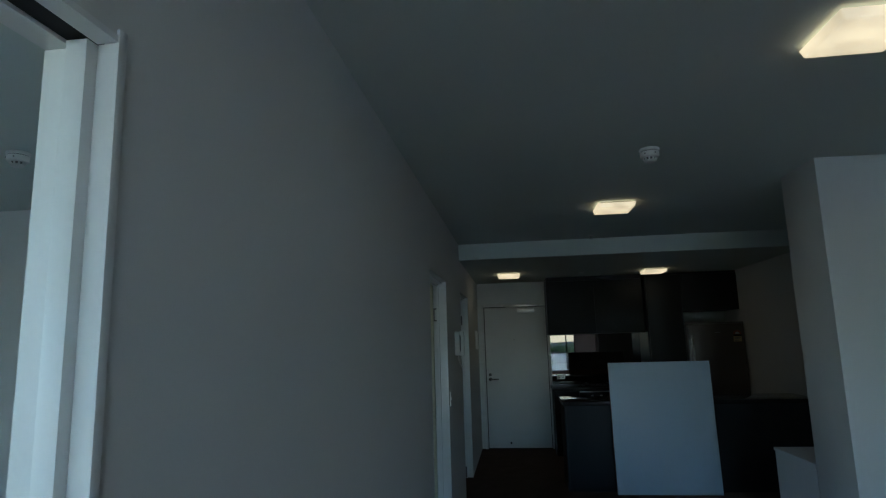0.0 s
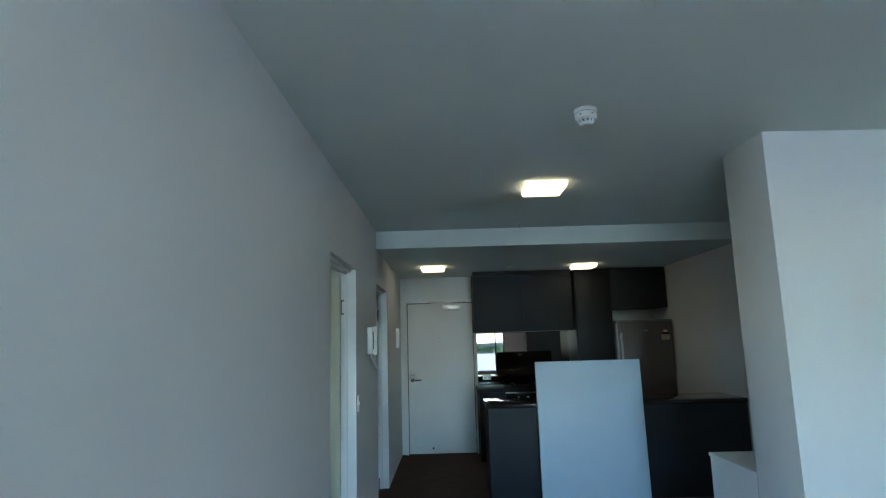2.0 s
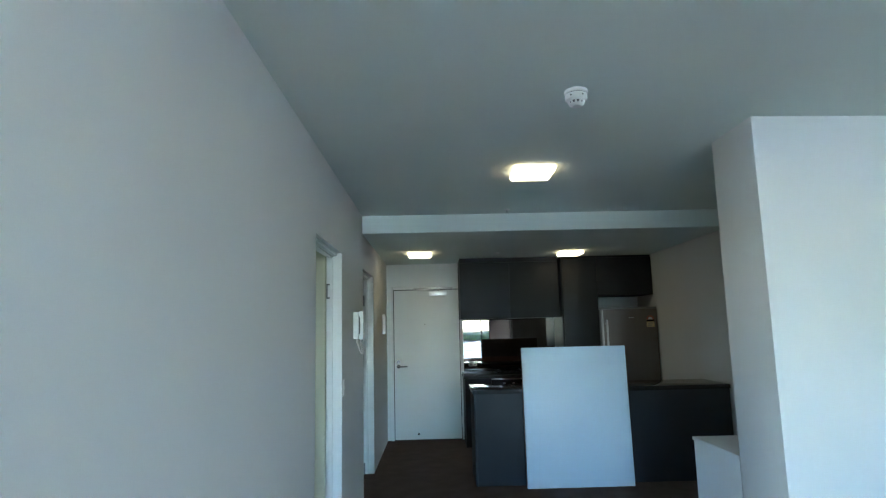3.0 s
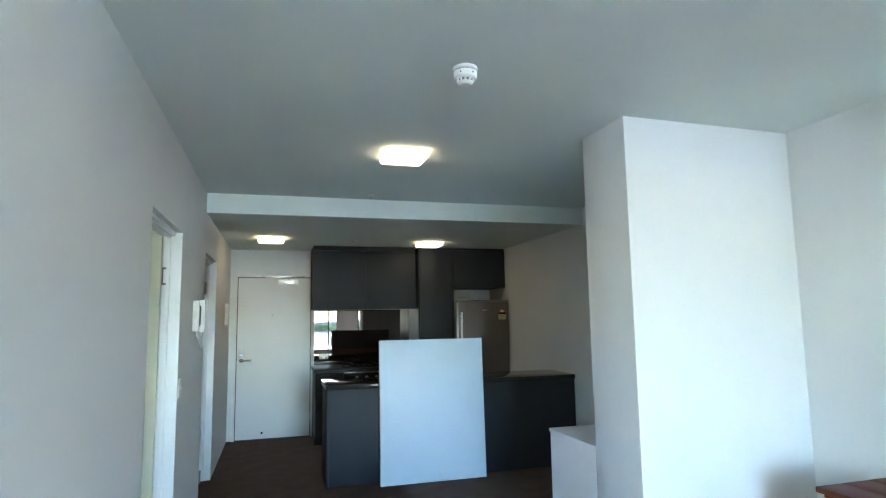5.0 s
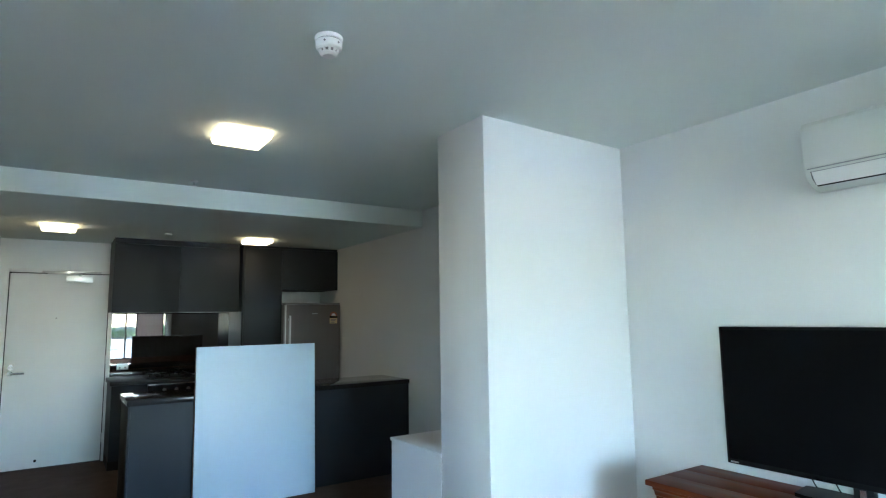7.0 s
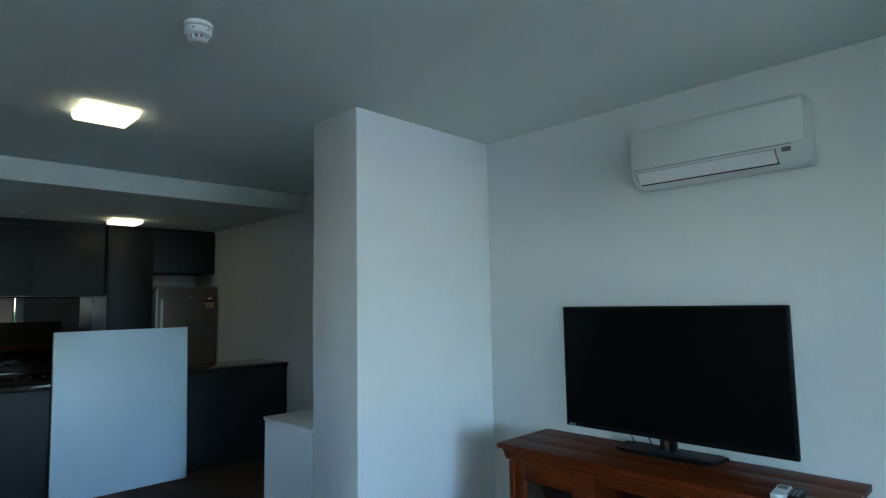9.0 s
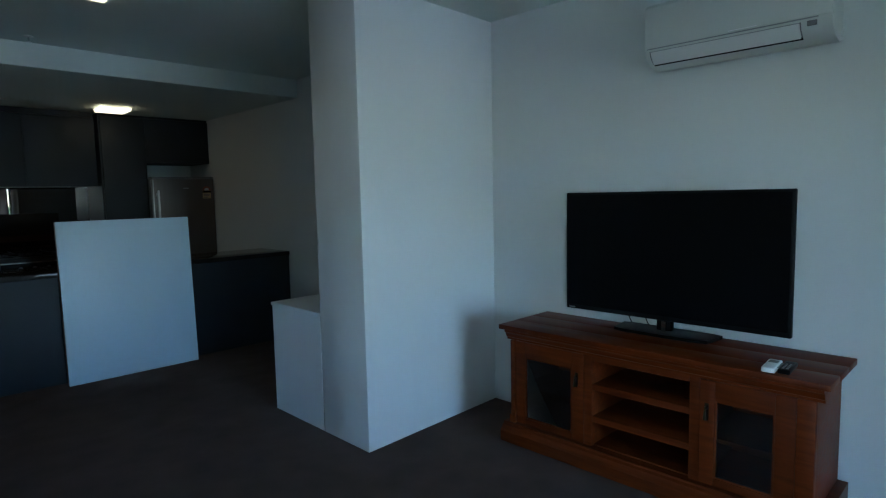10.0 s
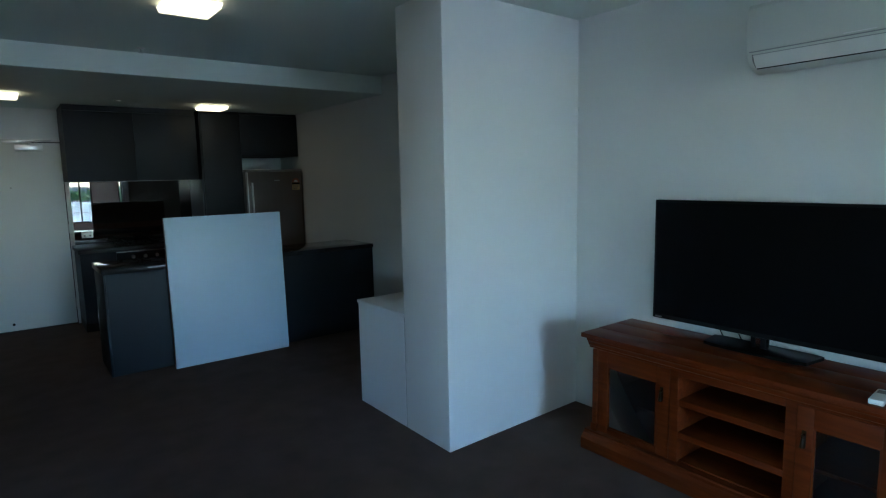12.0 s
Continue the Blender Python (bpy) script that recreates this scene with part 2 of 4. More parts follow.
def part(name, bm, material, parent, label=""):
    """One mesh under a thing or a part; its bmesh is drawn in the world's metres."""
    ob = new(name, mesh_of(name, bm, material, shift=BASE[parent.name]))
    ob.parent = parent
    BASE[ob.name] = BASE[parent.name]
    return tagged(ob, label)


def solid(name, bm, material, label, category, group="", kind="", at=(0, 0, 0)):
    """A thing or a piece of the setting that is one mesh."""
    ob = new(name, mesh_of(name, bm, material, shift=at))
    ob.location = at
    BASE[ob.name] = Vector(at)
    return tagged(ob, label, category, group, kind)


def B(*a, **k):
    return box(bmesh.new(), *a, **k)


# ---- plan ----
W, E_ = 0.0, 3.555         # left and right wall
S, N = -5.5, 8.045          # window wall and entry wall
H, HK = 2.59, 2.418        # living ceiling, kitchen ceiling
YB = 5.32                 # face of the bulkhead
T = 0.12                   # wall thickness
CX, CY0, CY1 = 2.396, 2.803, 3.25   # boxed column


def structure(name, bm, material, label, category):
    return solid(name, bm, material, label, category, kind="structure")


BY = -4.28                  # bedroom's end wall
bm = bmesh.new()
box(bm, -T, E_ + T, S - T, N + T, -0.2, 0.0)
box(bm, -3.4, -T, BY - T, N + T, -0.2, 0.0)
structure("floor", bm, CARPET, "dark taupe cut-pile carpet over the whole floor", "floor")
bm = bmesh.new()
box(bm, -T, E_ + T, S - T, N + T, H, H + 0.2)
box(bm, -3.4, -T, BY - T, N + T, H, H + 0.2)
structure("ceiling", bm, CEIL, "white painted plaster ceiling of the living room", "ceiling")
structure("ceiling_kitchen", B(W, E_, YB, N, HK, H - 0.002), CEIL, "lowered white plaster ceiling with bulkhead face over the kitchen", "ceiling")
structure("wall_east", B(E_, E_ + T, S - T, N + T, 0, H), WALL, "white painted wall behind the television", "wall")
structure("wall_north", B(-T, E_, N, N + T, 0, H), WALL, "white painted end wall with the entry door", "wall")

# left wall, with three door openings
P0, P1, PH = -0.85, -0.019, 2.04   # sliding door
A0, A1, AH = 3.17, 4.10, 2.068     # first doorway
D0, D1, DH = 5.34, 6.26, 2.085     # second doorway
bm = bmesh.new()
box(bm, -T, W, S - T, P0, 0, H)
box(bm, -T, W, P0, P1, PH, H)
for x0, x1 in ((-T, -0.078), (-0.028, W)):
    box(bm, x0, x1, P1, 1.0, 0, PH + 0.03)
box(bm, -T, W, P1, 1.0, PH + 0.03, H)
box(bm, -T, W, 1.0, A0, 0, H)
box(bm, -T, W, A0, A1, AH, H)
box(bm, -T, W, A1, D0, 0, H)
box(bm, -T, W, D0, D1, DH, H)
box(bm, -T, W, D1, N, 0, H)
structure("wall_west", bm, WALL, "long white painted wall with a sliding door and two doorways", "wall")
pier = prism(bmesh.new(), [(CX, CY0), (E_, CY0 + 0.042), (E_, CY1), (CX, CY1)], "z", 0, H)
bmesh.ops.bevel(pier, geom=[e for e in pier.edges if abs(e.verts[0].co.z - e.verts[1].co.z) > 1 and e.verts[0].co.x < 3], offset=0.003, segments=2, profile=0.5, affect="EDGES")
structure("wall_column", pier, WALL, "white painted boxed-out pier beside the television", "wall")

structure("wall_pier", B(2.9, E_, -1.05, -0.6, 0, H, bevel=0.003), WALL, "white painted pier at the other end of the television recess", "wall")

# window wall
WX0, WX1, WZ0, WZ1 = 0.3, 2.7, 0.36, 2.42
NX0, NX1 = 3.44, 3.548        # narrow side light in the corner
bm = bmesh.new()
box(bm, -T, WX0, S - T, S, 0, H)
box(bm, WX0, WX1, S - T, S, 0, WZ0)
box(bm, WX0, WX1, S - T, S, WZ1, H)
box(bm, WX1, NX0, S - T, S, 0, H)
box(bm, NX0, NX1, S - T, S, 0, WZ0)
box(bm, NX0, NX1, S - T, S, WZ1, H)
box(bm, NX1, E_, S - T, S, 0, H)
structure("wall_south", bm, WALL, "white painted wall with a wide window", "wall")


def window(name, along, at, a0, a1, z0, z1, mullions, label):
    """Glazing in a wall that runs along x or y, with its frame, mullions and panes."""
    def put(u0, u1, d0, d1, lo, hi, bm=None):
        bm = bm or bmesh.new()
        return box(bm, u0, u1, at - d1, at - d0, lo, hi) if along == "x" else box(bm, at - d1, at - d0, u0, u1, lo, hi)
    mid = (a0 + a1) / 2
    w = thing(name, (mid, at - 0.06, z0) if along == "x" else (at - 0.06, mid, z0), label, "window", kind="structure")
    f = 0.035
    bm = put(a0, a0 + f, 0.03, 0.09, z0, z1)
    put(a1 - f, a1, 0.03, 0.09, z0, z1, bm)
    put(a0 + f, a1 - f, 0.03, 0.09, z0, z0 + f, bm)
    put(a0 + f, a1 - f, 0.03, 0.09, z1 - f, z1, bm)
    part("window_frame", bm, ALU, w)
    xs = [a0 + f, *mullions, a1 - f]
    for m in mullions:
        part("mullion", put(m - 0.02, m + 0.02, 0.03, 0.09, z0 + f, z1 - f), ALU, w)
    for a, b in zip(xs, xs[1:]):
        a, b = a + (0.02 if a in mullions else 0), b - (0.02 if b in mullions else 0)
        q = part("pane", put(a, b, 0.057, 0.063, z0 + f, z1 - f), PANE, w)
        q.visible_shadow = False
    return w


V1 = -0.7                   # bedroom window's end
window("window_1", "x", S, WX0, WX1, WZ0, WZ1, (1.1, 2.377), "dark aluminium framed window over the balcony and trees")
window("window_4", "x", S, NX0, NX1, WZ0, WZ1, (), "narrow aluminium framed side light beside the wide window")
window("window_2", "y", -3.28, -3.9, V1, 0.25, 2.42, (-2.6,), "wide aluminium framed bedroom window")
# unseen window, added so that more daylight reaches the bedroom
window("fill_window", "x", BY, -2.95, -1.5, 0.5, 2.42, (-2.2,), "unseen aluminium framed window added to brighten the bedroom")

# bedroom and small rooms beyond the left wall
bm = bmesh.new()
box(bm, -3.4, -3.28, BY - T, -3.9, 0, H)
box(bm, -3.4, -3.28, -3.9, V1, 0, 0.25)
box(bm, -3.4, -3.28, -3.9, V1, 2.42, H)
box(bm, -3.4, -3.28, V1, 3.5, 0, H)
# unseen unglazed opening, added to let daylight onto the open door leaf
box(bm, -3.4, -3.28, 3.5, 3.95, 0, 1.35)
box(bm, -3.4, -3.28, 3.5, 3.95, 2.1, H)
box(bm, -3.4, -3.28, 3.95, N, 0, H)
box(bm, -3.28, -T, 2.9, 3.0, 0, H)
box(bm, -3.28, -2.95, BY - T, BY, 0, H)
box(bm, -1.5, -T, BY - T, BY, 0, H)
# sill and head of the added window's opening
box(bm, -2.95, -1.5, BY - T, BY, 0, 0.5)
box(bm, -2.95, -1.5, BY - T, BY, 2.42, H)
structure("wall_bedroom", bm, WALL, "white painted bedroom walls", "wall")
bm = bmesh.new()
box(bm, -3.28, -T, 5.1, 5.2, 0, H)
structure("wall_bathroom", bm, GREENWALL, "pale cream painted wall seen through a doorway", "wall")
bm = bmesh.new()
box(bm, -1.9, -1.8, 5.2, 7.2, 0, H)
box(bm, -1.8, -T, 7.1, 7.2, 0, H)
structure("wall_laundry", bm, WALL, "white painted wall inside the side room", "wall")


# ---- doors ----
def lever(d, x, y, z, way=1):
    """A round rose with a lever that points along +x or -x, on a face that looks to -y."""
    bm = bmesh.new()
    rod(bm, (x, y, z), (x, y - 0.008, z), 0.026, seg=24)
    rod(bm, (x, y - 0.008, z), (x, y - 0.05, z), 0.01)
    rod(bm, (x - 0.005 * way, y - 0.05, z), (x + 0.125 * way, y - 0.05, z), 0.012, 0.01)
    part("handle", bm, DARKCHROME, d, "chrome lever handle")
    bm = bmesh.new()
    rod(bm, (x, y, z + 0.065), (x, y - 0.01, z + 0.065), 0.024, seg=24)
    rod(bm, (x, y - 0.01, z + 0.065), (x, y - 0.016, z + 0.065), 0.012)
    part("lock", bm, DARKCHROME, d, "chrome deadlock")


def entry_door():
    x0, x1, z1, y = 0.102, 1.012, 2.048, N - 0.02
    d = thing("door_1", ((x0 + x1) / 2, y, 0), "closed white flush entry door with chrome lever and closer", "door", kind="structure")
    part("leaf", B(x0, x1, y, y + 0.017, 0.012, z1, bevel=0.002), DOORW, d)
    bm = bmesh.new()
    box(bm, x0 - 0.052, x0 - 0.01, N - 0.035, N - 0.001, 0, z1 + 0.05, bevel=0.003)
    box(bm, x1 + 0.01, x1 + 0.05, N - 0.035, N - 0.001, 0, z1 + 0.05, bevel=0.003)
    box(bm, x0 - 0.01, x1 + 0.01, N - 0.035, N - 0.001, z1 + 0.011, z1 + 0.05, bevel=0.003)
    part("door_frame", bm, DOORW, d)
    # near-black sheet behind the leaf stands in for shade in the gap
    part("shadow_gap", B(x0 - 0.0095, x1 + 0.0095, N - 0.006, N - 0.001, 0.0, z1 + 0.0105), DARKGAP, d)
    lever(d, 0.158, y, 0.995)
    bm = bmesh.new()
    rod(bm, (0.532, y, 1.567), (0.532, y - 0.004, 1.567), 0.009)
    part("peephole", bm, STEEL, d, "small brass peephole")
    part("closer_body", B(0.6, 0.85, y - 0.05, y, 1.962, 2.026, bevel=0.003), SILVER, d, "silver door closer")
    bm = bmesh.new()
    box(bm, 0.38, 0.93, N - 0.06, N - 0.036, 2.058, 2.078, bevel=0.003)
    rod(bm, (0.73, y - 0.025, 2.023), (0.73, y - 0.025, 2.056), 0.012)
    box(bm, 0.43, 0.75, N - 0.056, N - 0.04, 2.044, 2.057, bevel=0.002)
    part("closer_arm", bm, STEEL, d)
    for z in (0.25, 1.1, 1.8):
        bm = bmesh.new()
        rod(bm, (x1 + 0.002, y - 0.006, z - 0.05), (x1 + 0.002, y - 0.006, z + 0.05), 0.007)
        part("hinge", bm, STEEL, d)
    bm = bmesh.new()
    rod(bm, (0.424, y, 0.085), (0.424, y - 0.02, 0.085), 0.013)
    part("door_stop", bm, BLACKPL, d)


entry_door()


def sliding_door():
    d = thing("door_2", (-0.065, 0.0, 0), "white sliding door drawn back into the wall pocket", "door", kind="structure")
    part("leaf", B(-0.069, -0.034, -0.052, 0.79, 0.01, 2.03, bevel=0.0015), TRIM, d)
    bm = bmesh.new()
    box(bm, -0.03, 0.0045, P1 - 0.015, P1 - 0.001, 0, PH - 0.012, bevel=0.001)
    box(bm, 0.001, 0.006, P1 - 0.016, P1 + 0.003, 0, PH + 0.01, bevel=0.001)
    part("jamb", bm, TRIM, d)
    bm = bmesh.new()
    box(bm, -0.03, 0.0045, P0, P1 - 0.016, PH - 0.012, PH - 0.001)
    box(bm, -T, -0.075, P0, P1 - 0.001, PH - 0.012, PH - 0.001)
    part("head", bm, TRIM, d)
    part("track", B(-0.074, -0.031, P0, P1, PH - 0.006, PH - 0.002), DARKGAP, d, "dark sliding door track")
    part("jamb_rear", B(-T, -0.075, P1 - 0.015, P1 - 0.001, 0, PH - 0.013), TRIM, d)


sliding_door()


def doorway(name, y0, y1, z1, label, hinge_near, x1=0.0):
    d = thing(name, (-0.06, (y0 + y1) / 2, 0), label, "door", kind="structure")
    bm = bmesh.new()
    box(bm, -0.103, x1 + 0.003, y1 - 0.02, y1 - 0.001, 0, z1 - 0.021, bevel=0.001)
    box(bm, -T - 0.004, x1 - 0.035, y0 + 0.001, y0 + 0.02, 0, z1 - 0.021)
    box(bm, -T - 0.004, x1 - 0.035, y0 + 0.001, y1 - 0.021, z1 - 0.02, z1 - 0.001)
    box(bm, -0.103, x1 + 0.003, y1 - 0.02, y1 - 0.001, z1 - 0.0205, z1 - 0.001)
    part("jamb", bm, TRIM, d)
    bm = bmesh.new()
    box(bm, -0.082, -0.062, y1 - 0.034, y1 - 0.021, 0, z1 - 0.035)
    box(bm, -0.082, -0.062, y0 + 0.021, y0 + 0.034, 0, z1 - 0.035)
    box(bm, -0.082, -0.062, y0 + 0.021, y1 - 0.021, z1 - 0.034, z1 - 0.021)
    part("door_stop", bm, TRIM, d)
    if hinge_near:
        for z in (0.25, 1.78):
            bm = bmesh.new()
            rod(bm, (x1 + 0.004, y0 + 0.022, z - 0.05), (x1 + 0.004, y0 + 0.022, z + 0.05), 0.008)
            part("hinge", bm, GREYPL, d)
    else:
        bm = bmesh.new()
        for za, zb in ((1.735, 1.747), (1.833, 1.845)):
            box(bm, -0.1, -0.078, y1 - 0.0245, y1 - 0.0205, za, zb)
        box(bm, -0.082, -0.078, y1 - 0.0245, y1 - 0.0205, 1.747, 1.833)
        rod(bm, (-0.105, y1 - 0.024, 1.735), (-0.105, y1 - 0.024, 1.845), 0.005, seg=8)
        part("hinge_leaf", bm, GREYPL, d)
        part("leaf", B(-T - 0.76, -0.109, y1 - 0.062, y1 - 0.024, 0.012, z1 - 0.03, bevel=0.002), CREAM, d, "cream coloured door leaf")
    return d


doorway("door_3", A0, A1, AH, "open white flush door in a white jamb", False)
doorway("door_4", D0, D1, DH, "white door jamb with dark hinges, door swung inside", True)


# ---- kitchen ----
KG = "kitchen cabinets"
# island: carcass, front panels, plinth
IX0, IX1, IY0, IY1 = 1.04, 3.55, 5.612, 6.185


isl = thing("kitchen_island", (2.3, 5.82, 0), "dark grey laminate kitchen island standing against the wall", "kitchen island", KG)
part("end_panel", B(IX0, 1.057, IY0, IY1, 0, 0.858, bevel=0.001), DARKLAM, isl)
part("front_panel", B(1.058, IX1, IY0, IY0 + 0.018, 0.002, 0.858, bevel=0.001), DARKLAM, isl)
part("plinth", B(1.058, IX1, IY0 + 0.02, IY1 - 0.05, 0, 0.1), DARKGAP, isl)
part("body", B(1.058, IX1, IY0 + 0.019, IY1 - 0.021, 0.1, 0.858), BROWNLAM, isl)
for i in range(5):
    a, b = 1.058 + 0.4984 * i, 1.058 + 0.4984 * (i + 1)
    part("cabinet_door", B(a + 0.002, b - 0.002, IY1 - 0.02, IY1, 0.1, 0.85, bevel=0.001), BROWNLAM, isl, "reddish brown cabinet door")
solid("island_benchtop", B(1.028, 3.5535, 5.6, 6.205, 0.859, 0.9, bevel=0.0012), STONE, "polished dark stone island benchtop", "benchtop", at=(2.3, 5.8, 0.859))
wp = thing("white_panel", (2.015, 5.52, 0.0015), "tall white gloss panel leaning against the island front", "panel")
part("face", B(1.51, 2.52, 5.487, 5.505, 0.0, 1.298, bevel=0.0015), GLOSSW, wp)
part("core", B(1.512, 2.518, 5.5055, 5.552, 0.985, 1.296, bevel=0.001), HARDBOARD, wp, "dark backing board")
part("lower_core", B(1.512, 2.518, 5.5055, 5.552, 0.0, 0.984, bevel=0.001), BROWNLAM, wp, "reddish brown backing board")
wp.rotation_euler = (radians(-2.4), 0, 0)

# back run
KX0, KX1, KY = 1.045, 2.35, 7.40


def base_unit(x0, x1, label, doors):
    u = thing("base_cabinet", ((x0 + x1) / 2, 7.7, 0), label, "cabinet", KG)
    part("plinth", B(x0, x1, KY + 0.06, N - 0.005, 0, 0.1), DARKGAP, u)
    part("body", B(x0, x1, KY + 0.021, N - 0.005, 0.1, 0.858), DARKLAM, u)
    for i in range(doors):
        a, b = x0 + (x1 - x0) * i / doors, x0 + (x1 - x0) * (i + 1) / doors
        part("cabinet_door", B(a + 0.0015, b - 0.0015, KY, KY + 0.02, 0.1, 0.855, bevel=0.001), DARKLAM, u)


base_unit(KX0, 1.378, "narrow dark grey base cabinet beside the entry door", 1)
base_unit(1.988, KX1, "dark grey base cabinet beside the tall cabinet", 1)
ov = thing("oven", (1.683, 7.7, 0.1), "built-in stainless oven with black glass under the benchtop", "oven")
part("body", B(1.38, 1.986, KY + 0.03, N - 0.02, 0.1, 0.857), DARKGAP, ov)
part("oven_door", B(1.383, 1.983, KY - 0.002, KY + 0.029, 0.12, 0.70, bevel=0.003), BLACKPL, ov)
part("control_panel", B(1.383, 1.983, KY - 0.006, KY + 0.029, 0.705, 0.855, bevel=0.002), BLACKPL, ov, "black control panel")
part("trim", B(1.383, 1.983, KY - 0.009, KY - 0.0065, 0.84, 0.852), STEEL, ov)
for i in range(4):
    bm = bmesh.new()
    rod(bm, (1.545 + 0.12 * i, KY - 0.009, 0.785), (1.545 + 0.12 * i, KY - 0.032, 0.785), 0.019, 0.016, 20)
    part("knob", bm, STEEL, ov)
bm = bmesh.new()
rod(bm, (1.44, KY - 0.045, 0.66), (1.93, KY - 0.045, 0.66), 0.009)
for x in (1.47, 1.9):
    rod(bm, (x, KY - 0.045, 0.66), (x, KY - 0.002, 0.66), 0.007)
part("oven_handle", bm, STEEL, ov)
solid("benchtop", B(KX0 - 0.015, KX1, KY - 0.02, N - 0.008, 0.859, 0.9, bevel=0.0012), HONED, "dark stone kitchen benchtop", "benchtop", at=(1.7, 7.7, 0.859))
ck = thing("cooktop", (1.665, 7.7, 0.9), "black gas cooktop with steel trivets set in the benchtop", "cooktop")
part("plate", B(1.38, 1.95, 7.47, 7.93, 0.9005, 0.91, bevel=0.003), BLACKPL, ck)
for x, y in ((1.52, 7.59), (1.52, 7.82), (1.81, 7.59), (1.81, 7.82)):
    bm = bmesh.new()
    lathe(bm, [(0.045, 0), (0.045, 0.012), (0.03, 0.018), (0.001, 0.018)], (x, y, 0.91), 20)
    part("burner", bm, BLACKPL, ck)
    bm = bmesh.new()
    box(bm, x - 0.1, x + 0.1, y - 0.005, y + 0.005, 0.93, 0.938)
    box(bm, x - 0.005, x + 0.005, y - 0.1, y + 0.1, 0.93, 0.938)
    for sx, sy in ((-0.1, 0), (0.1, 0), (0, -0.1), (0, 0.1)):
        box(bm, x + sx - 0.005, x + sx + 0.005, y + sy - 0.005, y + sy + 0.005, 0.91, 0.938)
    part("trivet", bm, BLACKPL, ck)
structure("splashback", B(KX0 - 0.005, KX1, N - 0.008, N - 0.001, 0.902, 1.62), BLACKGLASS, "smoked mirror glass splashback reflecting the windows", "splashback")

structure("splashback_return", B(2.3455, 2.3515, 7.462, N - 0.0085, 0.902, 1.62), CHEEK, "blue-grey satin cheek panel beside the splashback", "splashback")


def power_point(x, y, z):
    g = thing("power_point", (x, y, z), "white double power point on the splashback", "power point")
    part("plate", B(x - 0.058, x + 0.058, y - 0.009, y, z - 0.036, z + 0.036, bevel=0.003), PLASTIC, g)
    for s in (-1, 1):
        part("rocker", B(x + s * 0.028 - 0.006, x + s * 0.028 + 0.006, y - 0.013, y - 0.0092, z + 0.012, z + 0.026, bevel=0.001), PLASTIC, g)
        part("socket", B(x + s * 0.028 - 0.009, x + s * 0.028 + 0.009, y - 0.0105, y - 0.0092, z - 0.018, z + 0.0), GREYPL, g)


power_point(1.19, N - 0.0085, 1.01)

uc = thing("upper_cabinet", (1.67, 7.72, 1.62), "dark grey flush overhead cabinet above the splashback", "cabinet", KG)
part("body", B(1.016, 2.302, 7.458, N - 0.009, 1.638, 2.35), DARKLAM, uc)
part("side_panel", B(1.012, 1.0155, 7.458, N - 0.009, 1.62, 2.352), DARKLAM, uc)
part("underside", B(1.016, 2.302, 7.458, N - 0.009, 1.624, 1.6375), DARKGAP, uc)
for a, b in ((1.012, 1.6625), (1.6635, 2.308)):
    part("cabinet_door", B(a, b, 7.436, 7.457, 1.618, 2.352, bevel=0.0012), DARKLAM, uc)
part("edge_strip", B(1.012, 2.308, 7.4365, 7.456, 1.6125, 1.6175), GREYPL, uc, "thin grey finger pull")
part("filler", B(1.014, 2.306, 7.452, N - 0.009, 2.357, HK - 0.002), DARKLAM, uc)
tc = thing("tall_cabinet", (2.6, 7.72, 0), "dark grey full-height pantry cabinet beside the fridge", "cabinet", KG)
part("plinth", B(2.355, 2.818, 7.5, N - 0.009, 0, 0.1), DARKGAP, tc)
part("body", B(2.352, 2.822, 7.458, N - 0.009, 0.1, HK - 0.033), DARKLAM, tc)
part("cabinet_door", B(2.37, 2.822, 7.436, 7.457, 0.1, 2.385, bevel=0.0012), DARKLAM, tc)
part("filler", B(2.353, 2.822, 7.452, N - 0.009, HK - 0.028, HK - 0.002), DARKLAM, tc)
fc = thing("fridge_cabinet", (3.2, 7.72, 1.887), "dark grey overhead cabinet above the fridge", "cabinet", KG)
part("body", B(2.8245, 3.551, 7.458, N - 0.009, 1.89, HK - 0.033), DARKLAM, fc)
for a, b in ((2.8245, 3.551),):
    part("cabinet_door", B(a, b, 7.436, 7.457, 1.887, 2.385, bevel=0.0012), DARKLAM, fc)
part("filler", B(2.8245, 3.551, 7.452, N - 0.009, HK - 0.028, HK - 0.002), DARKLAM, fc)

fr = thing("fridge", (3.18, 7.6, 0), "bronze-tinted stainless fridge with a steel bar handle", "fridge")
FX0, FX1, FY = 2.83, 3.54, 7.315
part("body", B(FX0 + 0.005, FX1 - 0.005, FY + 0.06, N - 0.05, 0.02, 1.70, bevel=0.006), GREYPL, fr)
part("top_trim", B(FX0, FX1, FY + 0.01, FY + 0.14, 1.701, 1.722, bevel=0.004), GREYPL, fr)
part("fridge_door", B(FX0, FX1, FY, FY + 0.058, 0.62, 1.70, bevel=0.012, seg=3), FRIDGE, fr)
part("freezer_drawer", B(FX0, FX1, FY, FY + 0.058, 0.05, 0.61, bevel=0.012, seg=3), FRIDGE, fr)
part("badge_or_glint", B(3.17, 3.235, FY - 0.002, FY + 0.001, 1.583, 1.592), STEEL, fr)
bm = bmesh.new()
box(bm, 2.862, 2.886, FY - 0.055, FY - 0.035, 0.85, 1.565, bevel=0.006)
for z in (0.9, 1.515):
    box(bm, 2.866, 2.882, FY - 0.04, FY + 0.002, z - 0.015, z + 0.015, bevel=0.002)
part("handle", bm, STEEL, fr, "vertical stainless bar handle")
